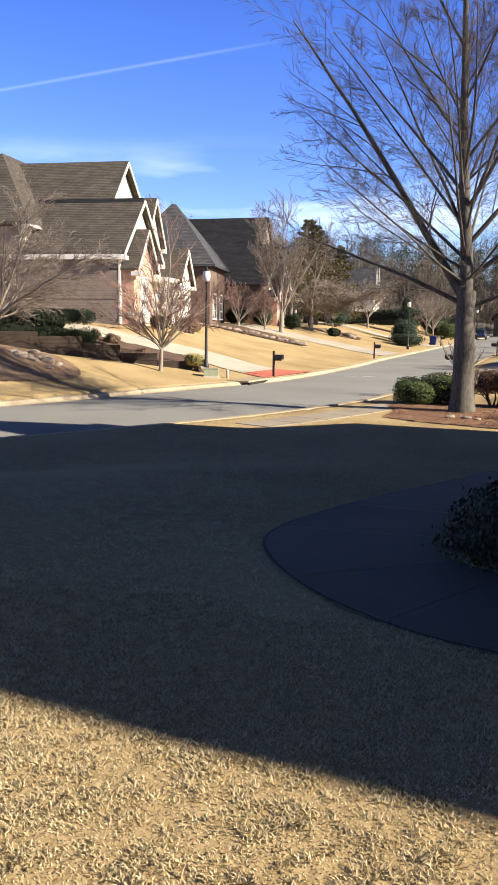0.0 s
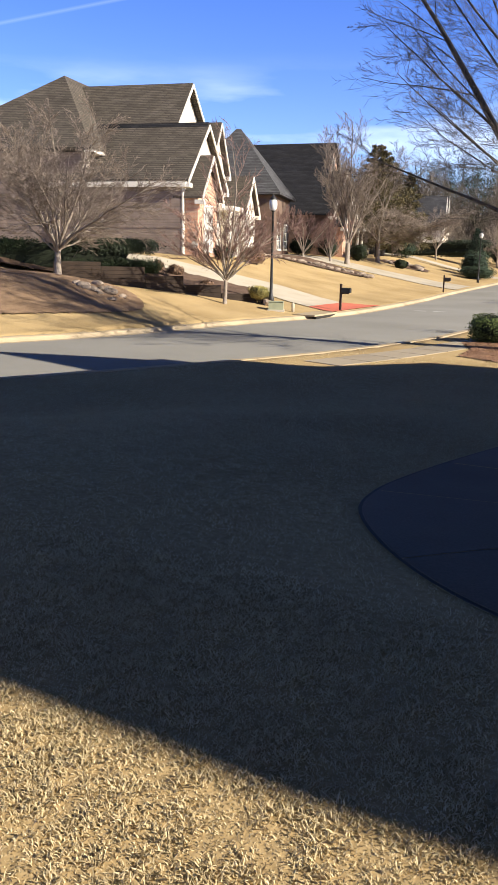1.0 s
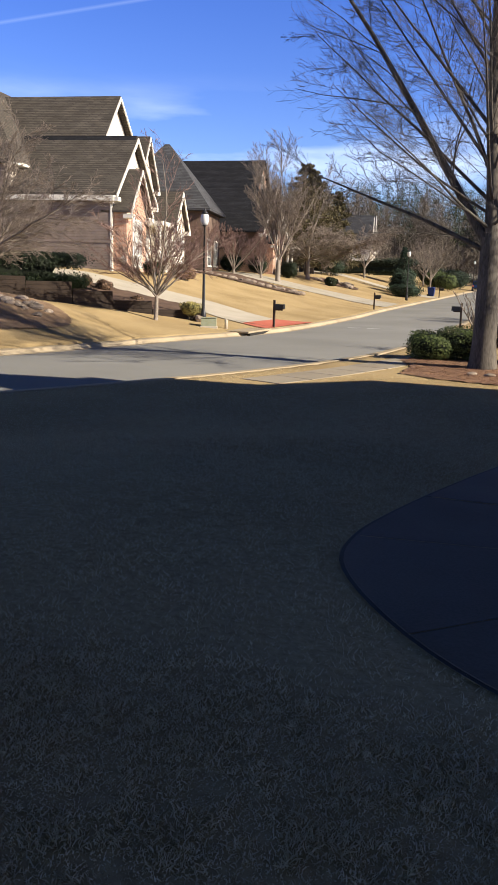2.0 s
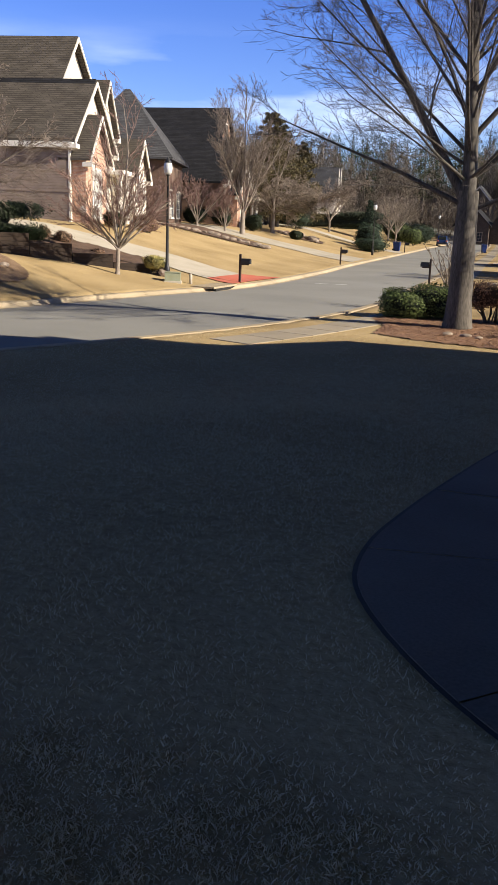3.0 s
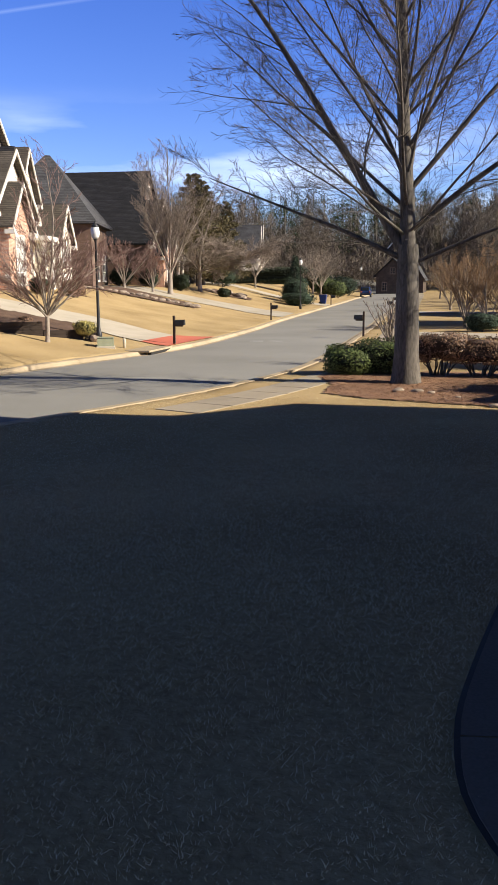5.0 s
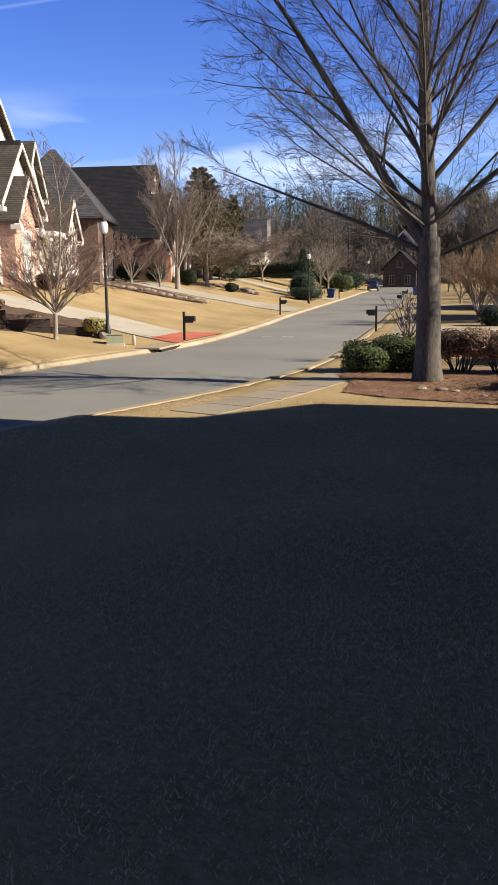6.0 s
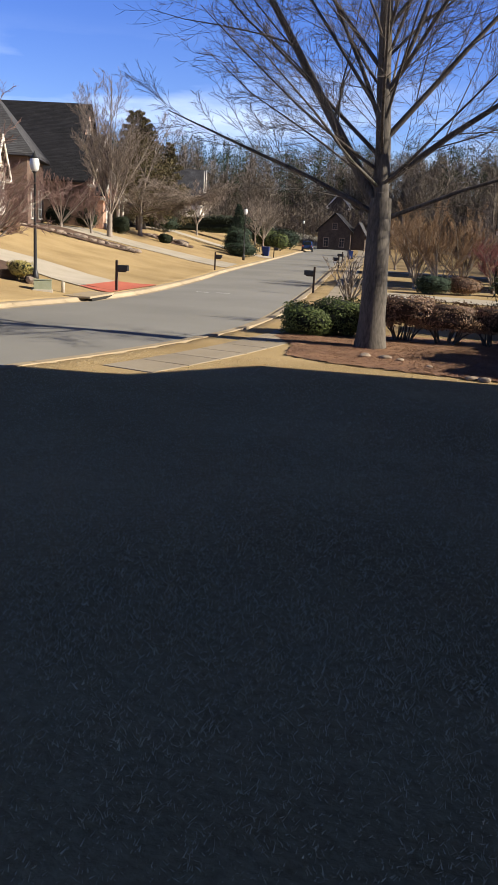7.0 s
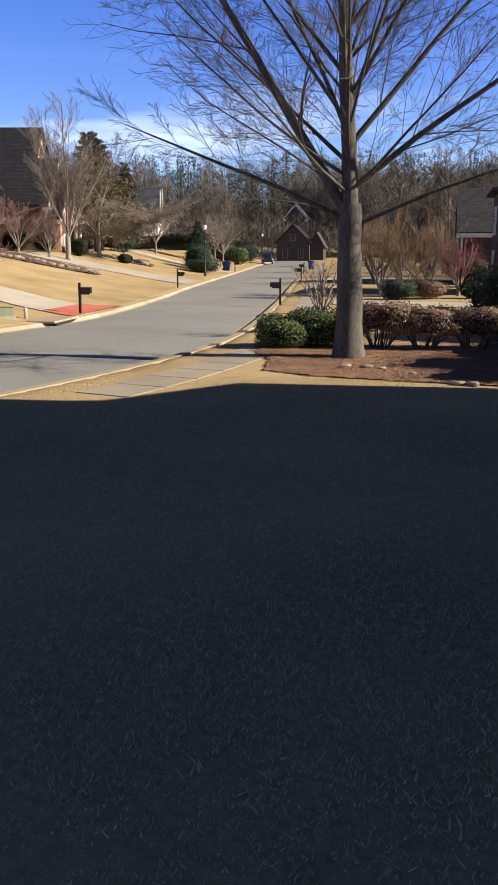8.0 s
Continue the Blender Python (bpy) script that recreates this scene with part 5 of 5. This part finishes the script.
for k, (x, y, a, h, lf, lab) in enumerate([
        (-21.3, 90.0, 1.7, 1.35, M_BLUEGREEN, "low flat-topped evergreen shrub by the street"), (-22.6, 93.6, 1.6, 2.6, M_BLUEGREEN, "tall rounded blue-green shrub by the street"),
        (-31.6, 95.5, 1.7, 2.7, M_BLUEGREEN, "large round clipped evergreen shrub"), (-33.6, 99, 1.6, 2.2, M_DARKGREEN, "dark rounded shrub by the drive"),
        (-26.5, 81, 0.6, 0.8, M_DARKGREEN, "small dark shrub among rocks"), (-30.6, 72.5, 1.0, 1.6, M_DARKGREEN, "dark rounded shrub before the brick house"),
        (-31.8, 69.3, 1.1, 1.7, M_DARKGREEN, "dark rounded shrub before the brick house"), (-29.2, 76.5, 0.9, 1.5, M_DARKGREEN, "dark shrub beside the porch"),
        (-33.5, 62.5, 1.2, 1.6, M_DARKGREEN, "dark rounded shrub before the brick house"), (-24.4, 126, 1.6, 2.4, M_EVERGREEN, "green leafy shrub by the street"),
        (-26.6, 129, 2.0, 2.6, M_EVERGREEN, "large green shrub by the street"), (-25.2, 138, 2.2, 2.8, M_BLUEGREEN, "large rounded shrub by the street"),
        (-28.5, 134, 2.3, 3.0, M_DARKGREEN, "large dark shrub by the street"), (-27.5, 148, 2.2, 3.0, M_DARKGREEN, "large dark shrub by the street"),
        (-1.6, 52.6, 0.95, 1.05, M_BLUEGREEN, "grey-green rounded shrub in the neighbour's bed"), (0.2, 53.5, 1.0, 1.0, M_BRONZE, "brown rounded shrub in the neighbour's bed"),
        (2.6, 54.4, 0.9, 0.9, M_DARKGREEN, "dark shrub in the neighbour's bed"), (3.6, 68, 1.3, 2.2, M_DARKGREEN, "dark rounded shrub beside the house"),
        (-27.0, 48.0, 0.7, 0.9, M_DARKGREEN, "foundation shrub beside the brick bay"), (-26.4, 51.0, 0.8, 1.1, M_BRONZE, "foundation shrub beside the porch")]):
    shrub("round_shrub", at(x, y), (a, a * 0.95, h), lab, 140 + k, lf, 2600 if y > 80 else 3000, 0.17 if y > 80 else 0.1, flat=0.1, group="rounded shrubs")
shrub("hedge", at(-33.5, 112), (7, 1.6, 2.0), "long dark hedge beside the third driveway", 170, M_DARKGREEN, 6500, 0.24, "hedge", flat=0.6, turn=12)

# ---------- stones, timbers ----------
def stone(place, size, seed, name="rock", label="weathered pale field stone", group="loose stones"):
    rng = np.random.default_rng(seed)
    bm = bmesh.new()
    bmesh.ops.create_icosphere(bm, subdivisions=2, radius=1)
    k = rng.normal(size=(5, 3))
    k /= np.linalg.norm(k, axis=1)[:, None]
    for v in bm.verts:
        p = np.array(v.co)
        cut = min(1.0, *(rng2 / max(p @ q, 1e-6) for q, rng2 in zip(k, (0.7, 0.75, 0.8, 0.7, 0.85)) if p @ q > 0)) if (p @ k.T > 0).any() else 1.0
        v.co = Vector(p * cut * np.array(size))
    me = bpy.data.meshes.new(name)
    bm.to_mesh(me)
    bm.free()
    me.materials.append(M_STONE)
    ob = new(name, me)
    ob.matrix_world = pose(*place, 0, 0, rng.uniform(0, 360))
    return tagged(ob, label, "rock", group)


_rng = np.random.default_rng(8)
for k in range(16):
    x, y = -19.6 + _rng.uniform(-0.9, 0.9), 26.6 + _rng.uniform(-0.7, 0.8)
    s = _rng.uniform(0.12, 0.27)
    stone(at(x, y, -0.4 * s), (s * 1.3, s, s * 0.65), 200 + k, label="weathered pale stone on the mulched mound")
for k in range(22):
    u = k / 21
    x, y = -30.5 + 7.6 * u + _rng.uniform(-0.15, 0.15), 58.9 + 4.6 * u + 0.9 * math.sin(u * 3) + _rng.uniform(-0.2, 0.2)
    s = _rng.uniform(0.2, 0.34)
    stone(at(x, y, -0.35 * s), (s * 1.5, s, s * 0.6), 240 + k, label="pale edging stone along the bank bed")
for k in range(18):
    x, y = -27.4 + _rng.uniform(-1.7, 1.9), 84.6 + _rng.uniform(-1.4, 1.6)
    s = _rng.uniform(0.25, 0.5)
    stone(at(x, y, -0.4 * s), (s * 1.3, s, s * 0.7), 270 + k, label="pale rock in a dark bed by the driveway")
for k, (x, y, s) in enumerate([(-2.3, 23.6, 0.11), (-1.95, 23.4, 0.09), (-1.3, 22.8, 0.07), (-0.45, 21.5, 0.1), (-0.2, 21.4, 0.11), (-2.75, 23.7, 0.12)]):
    stone(at(x, y, -0.4 * s), (s * 1.5, s, s * 0.55), 300 + k, label="half-buried stone in the bark mulch")
for k, (x, y) in enumerate([(-17.2, 35.9), (-17.0, 35.5), (-17.5, 36.4)]):
    stone(at(x, y, -0.15), (0.3, 0.24, 0.26), 310 + k, label="tan boulder at the timber wall's end")

wall_line = [(-24.6, 29.4), (-23.0, 30.75), (-21.5, 32.0), (-20.2, 33.2), (-18.9, 34.4), (-17.7, 35.6)]
timber_wall = thing("retaining_wall", pose(0, 0, 0), "low stepped retaining wall of dark weathered timbers", "wall", kind="structure")
for a, b, lv in zip(wall_line[:-1], wall_line[1:], (6, 6, 5, 4, 3)):
    dx, dy = b[0] - a[0], b[1] - a[1]
    L = math.hypot(dx, dy)
    z = min(ground_z(*a), ground_z(*b)) - 0.1
    for k in range(lv):
        bm = boxes((0.01, L - 0.01, -0.09, 0.09, 0, 0.17), bevel=0.012)
        ob = part("timber", bm, M_TIMBER, timber_wall)
        ob.matrix_basis = pose(a[0], a[1], z + 0.175 * k, 0, 0, math.degrees(math.atan2(dy, dx)))

# ---------- street furniture ----------
def street_lamp(place, h, label):
    ob = thing("street_lamp", pose(*place), label, "street lamp", "street lamps")
    part("pole", lathe([(0.13, -0.1), (0.13, 0.35), (0.09, 0.5), (0.07, 0.6), (0.042, h - 0.65), (0.07, h - 0.6), (0.11, h - 0.56)], 14), M_BLACK, ob)
    part("globe", lathe([(0.1, h - 0.56), (0.16, h - 0.48), (0.19, h - 0.3), (0.17, h - 0.14), (0.13, h - 0.06)], 16), M_GLOBE, ob, "frosted acorn lamp glass")
    part("cap", lathe([(0.16, h - 0.08), (0.14, h - 0.02), (0.07, h + 0.05), (0.03, h + 0.14), (0.01, h + 0.2)], 14), M_BLACK, ob)
    return ob


street_lamp(at(-16.85, 35.5), 4.85, "slender black street lamp with an acorn globe")
street_lamp(at(-19.75, 84.5), 4.8, "slender black street lamp with an acorn globe")
street_lamp(at(-24.6, 150), 4.8, "slender black street lamp with an acorn globe")


def mailbox(place, turn, side=1):
    """A post with an arm and a hooded mailbox; side says on which side of the post the box hangs."""
    ob = thing("mailbox", pose(*place, 0, 0, turn), "dark mailbox hung beside a tall wooden post", "mailbox", "mailboxes along the street")
    part("post", boxes((-0.05, 0.05, -0.05, 0.05, -0.1, 1.28), bevel=0.012), M_DARKWOOD, ob, "dark wooden post")
    part("arm", boxes((0.05 if side > 0 else -0.42, 0.42 if side > 0 else -0.05, -0.04, 0.04, 0.8, 0.87), bevel=0.01), M_DARKWOOD, ob)
    prof = [(-0.1, 0.87), (0.1, 0.87)] + [(0.1 * math.cos(a), 1.0 + 0.1 * math.sin(a)) for a in np.linspace(0, math.pi, 9)]
    x0, x1 = (0.06, 0.48) if side > 0 else (-0.48, -0.06)
    b = part("box", prism(prof, x0, x1), M_BLACK, ob, "black hooded metal box")
    part("door", prism([(y * 1.06, 1.0 + (z - 1.0) * 1.06) for y, z in prof], x1 if side > 0 else x0 - 0.02, x1 + 0.02 if side > 0 else x0), M_BLACK, b)
    return ob


mailbox(at(-14.5, 38.2), 0)
mailbox(at(-17.05, 63.8), 0)
mailbox(at(-7.35, 46.6), 180)
mailbox(at(-10.95, 90.6), 180)
mailbox(at(-9.6, 76), 180)
mailbox(at(-19.9, 100.5), 0)
mailbox(at(-13.0, 118), 180)

box_thing = thing("utility_box", pose(*at(-16.0, 34.4), 0, 0, 25) @ Matrix.Diagonal((0.75, 0.75, 0.85, 1)), "squat faded green utility box on a pad", "utility box")
part("pad", boxes((-0.5, 0.5, -0.42, 0.42, -0.12, 0.06), bevel=0.02), M_CONCRETE, box_thing, "concrete pad")
part("cabinet", prism([(-0.34, 0.06), (0.34, 0.06), (0.34, 0.36), (0.24, 0.46), (-0.3, 0.46), (-0.34, 0.4)], -0.44, 0.44), M_GREENBOX, box_thing)
part("lid", boxes((-0.46, 0.46, -0.36, 0.3, 0.46, 0.49), bevel=0.01), M_GREENBOX, box_thing)
stub = thing("utility_marker", pose(*at(-15.4, 34.9)), "short pale utility marker post in the grass", "marker post")
part("post", lathe([(0.07, -0.1), (0.07, 0.36), (0.05, 0.4), (0.01, 0.42)], 10), M_CONCRETE, stub)

inlet = thing("storm_drain", pose(-13.92, 35.4, ROAD_Z, 0, 0, 93), "concrete kerb inlet of a storm drain with a dark throat", "storm drain")
# no real hollow: a black block carries the darkness of the opening
part("throat", boxes((-1.15, 1.15, 0.06, 0.2, 0.012, 0.115)), M_RECESS, inlet, "dark open throat")
part("top_slab", boxes((-1.4, 1.4, 0.04, 1.1, 0.12, 0.2), bevel=0.02), M_KERB, inlet, "concrete cover slab")
for k, (x, y) in enumerate([(-12.05, 42.9), (-11.1, 43.1)]):
    ob = new("road_mark", mesh_of("road_mark", [(-0.3, -0.1, 0), (0.3, -0.08, 0), (0.32, 0.1, 0), (-0.28, 0.09, 0)], [(0, 1, 2, 3)], M_LINE))
    ob.matrix_world = pose(x, y, ROAD_Z + 0.055, 0, 0, 5)
    tagged(ob, "small worn white paint mark on asphalt", "road marking", "paint marks")

sign = thing("yard_sign", pose(*at(-27.2, 44.9), 0, 0, 10), "small white diamond yard sign on a stake", "sign")
part("stake", boxes((-0.015, 0.015, -0.015, 0.015, -0.1, 0.6)), M_METAL, sign)
bm = boxes((-0.19, 0.19, -0.01, 0.01, -0.19, 0.19), bevel=0.005)
bmesh.ops.rotate(bm, verts=bm.verts, cent=(0, 0, 0), matrix=Matrix.Rotation(radians(45), 3, "Y"))
bmesh.ops.translate(bm, verts=bm.verts, vec=(0, 0, 0.8))
part("panel", bm, M_WHITE, sign, "blank white panel")


def wheeled_bin(place, turn):
    ob = thing("wheeled_bin", pose(*place, 0, 0, turn), "blue plastic wheeled bin at the kerb", "bin", "bins at the kerb")
    bm = bmesh.new()
    lo = [bm.verts.new((x * 0.24, y * 0.27, 0.06)) for x, y in ((-1, -1), (1, -1), (1, 1), (-1, 1))]
    hi = [bm.verts.new((x * 0.3, y * 0.36, 0.98)) for x, y in ((-1, -1), (1, -1), (1, 1), (-1, 1))]
    bm.faces.new(lo[::-1]); bm.faces.new(hi)
    for i in range(4):
        bm.faces.new((lo[i], lo[(i + 1) % 4], hi[(i + 1) % 4], hi[i]))
    bmesh.ops.bevel(bm, geom=list(bm.edges), offset=0.03, segments=2, affect="EDGES")
    part("body", bm, M_BLUE, ob)
    part("lid", boxes((-0.32, 0.33, -0.38, 0.4, 0.98, 1.06), bevel=0.025), M_BLUE, ob)
    for s in (-1, 1):
        w = part("wheel", lathe([(0.03, -0.03), (0.13, -0.03), (0.13, 0.03), (0.03, 0.03)], 14), M_RUBBER, ob)
        w.matrix_basis = pose(s * 0.24, 0.3, 0.13, 0, 90, 0)
    part("handle", boxes((-0.26, 0.26, 0.4, 0.44, 0.9, 0.94), bevel=0.01), M_BLUE, ob)


wheeled_bin(at(-20.9, 101), 90)
wheeled_bin(at(-21.2, 102), 80)
wheeled_bin(at(-12.4, 112), 200)


def car(place, turn):
    """A parked car seen from behind: shell, glass, lamps and wheels."""
    ob = thing("car", pose(*place, 0, 0, turn), "dark blue sport utility car parked by the kerb", "car")
    side = [(-2.25, 0.35), (2.2, 0.35), (2.28, 0.7), (2.1, 0.95), (1.15, 1.05), (0.45, 1.62), (-1.5, 1.68), (-2.15, 1.1), (-2.28, 0.7)]
    bm = bmesh.new()
    rows = []
    for y, k in ((-0.88, 0.97), (-0.8, 1.0), (0.8, 1.0), (0.88, 0.97)):
        rows.append([bm.verts.new((x * k, y * (1 if z < 1.06 else 0.82), 0.35 + (z - 0.35) * k)) for x, z in side])
    for a, b in zip(rows[:-1], rows[1:]):
        for i in range(len(side)):
            bm.faces.new((a[i], b[i], b[(i + 1) % len(side)], a[(i + 1) % len(side)]))
    bm.faces.new(rows[0]); bm.faces.new(rows[-1][::-1])
    bmesh.ops.recalc_face_normals(bm, faces=bm.faces)
    bmesh.ops.bevel(bm, geom=list(bm.edges), offset=0.05, segments=2, affect="EDGES")
    part("body", bm, M_CAR, ob)
    bm = bmesh.new()
    q = [bm.verts.new(p) for p in ((-2.16, -0.62, 1.12), (-2.16, 0.62, 1.12), (-1.6, 0.55, 1.6), (-1.6, -0.55, 1.6))]
    bm.faces.new(q)
    bmesh.ops.solidify(bm, geom=list(bm.faces), thickness=0.02)
    part("rear_window", bm, M_PANE, ob, "dark rear glass")
    for s in (-1, 1):
        part("tail_lamp", boxes((-2.31, -2.2, s * 0.68 - 0.12, s * 0.68 + 0.12, 0.78, 1.0), bevel=0.02), M_RED, ob, "red tail lamp")
        part("side_window", boxes((-1.5, 0.5, s * 0.76 - 0.02, s * 0.76 + 0.02, 1.12, 1.5), bevel=0.01), M_PANE, ob, "dark side glass")
        for x in (-1.4, 1.4):
            w = part("wheel", lathe([(0.05, -0.11), (0.33, -0.11), (0.36, -0.06), (0.36, 0.06), (0.33, 0.11), (0.05, 0.11)], 18), M_RUBBER, ob)
            w.matrix_basis = pose(x, s * 0.8, 0.36, 90, 0, 0)
            part("rim", lathe([(0.04, -0.118), (0.22, -0.118), (0.22, 0.118), (0.04, 0.118)], 12), M_METAL, w, "metal rim")
    part("bumper", boxes((-2.36, -2.22, -0.8, 0.8, 0.42, 0.62), bevel=0.03), M_BLACK, ob)


car((-22.6, 143, ROAD_Z + float(rise(143)) + 0.03), 97)

# bed inside the front walk
walk_bed = [(0.85, 6.0), (1.1, 5.7), (1.6, 5.5), (3.2, 5.35), (5, 5.3), (5, 12), (1.45, 12), (1.25, 10), (1.0, 8.3), (0.82, 7)]
tagged(new("walk_bed", patch("walk_bed", walk_bed, 0.02, M_BED, 0.12, 0.04, 9)), "dark mulched bed inside the curve of the walk", "flower bed", kind="structure")

# ---------- loose litter and grass ----------
def field(rng, x, y, cell):
    """Smooth random field over the plan, about 0 to 1."""
    g = rng.random((90, 90))
    u, v = (x / cell) % 88, (y / cell) % 88
    i, j = u.astype(int), v.astype(int)
    a, b = ease(u - i), ease(v - j)
    return (g[i, j] * (1 - a) + g[i + 1, j] * a) * (1 - b) + (g[i, j + 1] * (1 - a) + g[i + 1, j + 1] * a) * b


def chips():
    rng = np.random.default_rng(55)
    x, y = rng.uniform(-5.2, 3, 22000), rng.uniform(21, 27, 22000)
    ok = inside([tuple(p) for p in tree_bed], x, y)
    x, y = x[ok], y[ok]
    heap = Heap()
    heap.cards(np.stack((x, y, height(x, y) + 0.03 + rng.uniform(0, 0.025, len(x))), -1), 0.05, 0.018, rng, facing=(0, 0, 1))
    tagged(new("bark_chips", heap.mesh("bark_chips", M_CHIP)), "loose reddish bark chips on the mulch bed", "mulch", kind="stuff")


chips()


def grass(name, x0, x1, y0, y1, count, tall, wide, seed, label, soft=1.4, fine=False):
    rng = np.random.default_rng(seed)
    x, y = rng.uniform(x0, x1, count), rng.uniform(y0, y1, count)
    f = 0.55 * field(rng, x, y, 0.05) + 0.45 * field(rng, x, y, 0.12)
    f = ease((f - 0.2) / 0.6)
    rim = np.minimum(ease(np.minimum(x - x0, x1 - x) / 1.6), ease(np.minimum(y - y0, y1 - y) / soft + 0.0))
    keep = rng.random(count) < (0.72 + 0.28 * f) * rim
    walk_poly = [tuple(p) for p in WALK_OUT] + [tuple(p) for p in WALK_IN[::-1]]
    keep &= ~inside(walk_poly, x, y) & ~inside(walk_bed, x, y) & ~inside([tuple(p) for p in tree_bed], x, y)
    off = beyond(RIGHT_LINE, x, y)
    keep &= (off > 0.45) & ((off < 1.22) | (off > 2.43) | (y < 18.8))
    x, y, f = x[keep], y[keep], f[keep]
    n = len(x)
    z = height(x, y)
    h = tall * (0.55 + 0.7 * f) * rng.uniform(0.6, 1.3, n)
    a = rng.uniform(0, 6.28, n)
    lean = rng.uniform(0.4, 1.5, n) * h
    w = wide * rng.uniform(0.6, 1.3, n)
    b = rng.uniform(0, 6.28, n)
    base = np.stack((x, y, z - 0.004), -1)
    s = np.stack((np.cos(b) * w, np.sin(b) * w, 0 * w), -1)
    mid = base + np.stack((np.cos(a) * lean * 0.35, np.sin(a) * lean * 0.35, h * 0.65), -1)
    tip = base + np.stack((np.cos(a) * lean, np.sin(a) * lean, h), -1)
    V = np.stack((base - s, base + s, mid + s * 0.7, tip, mid - s * 0.7), 1).reshape(-1, 3)
    i = np.arange(n)[:, None] * 5
    F = np.concatenate((i + 0, i + 1, i + 2, i + 3, i + 4), 1)
    if not fine:
        V, i = np.stack((base - s, base + s, tip), 1).reshape(-1, 3), np.arange(n)[:, None] * 3
        F = np.concatenate((i, i + 1, i + 2), 1)
    tagged(new(name, fast_mesh(name, V, F, M_BLADE)), label, "grass", kind="stuff")


grass("near_grass", -2.3, 2.8, 1.3, 4.3, 330000, 0.017, 0.0024, 71, "clumped tan blades of dormant lawn grass", 0.5, True)
grass("middle_grass", -5.5, 4.6, 3.7, 8.5, 190000, 0.017, 0.0026, 74, "clumped tan blades of dormant lawn grass", 0.6)
grass("lawn_grass", -11, 3.0, 6.6, 14.5, 230000, 0.022, 0.0038, 72, "clumped tan blades of dormant lawn grass")
grass("lower_lawn_grass", -14, 4.6, 12.8, 23, 160000, 0.024, 0.006, 73, "clumped tan blades of dormant lawn grass", 2.0)
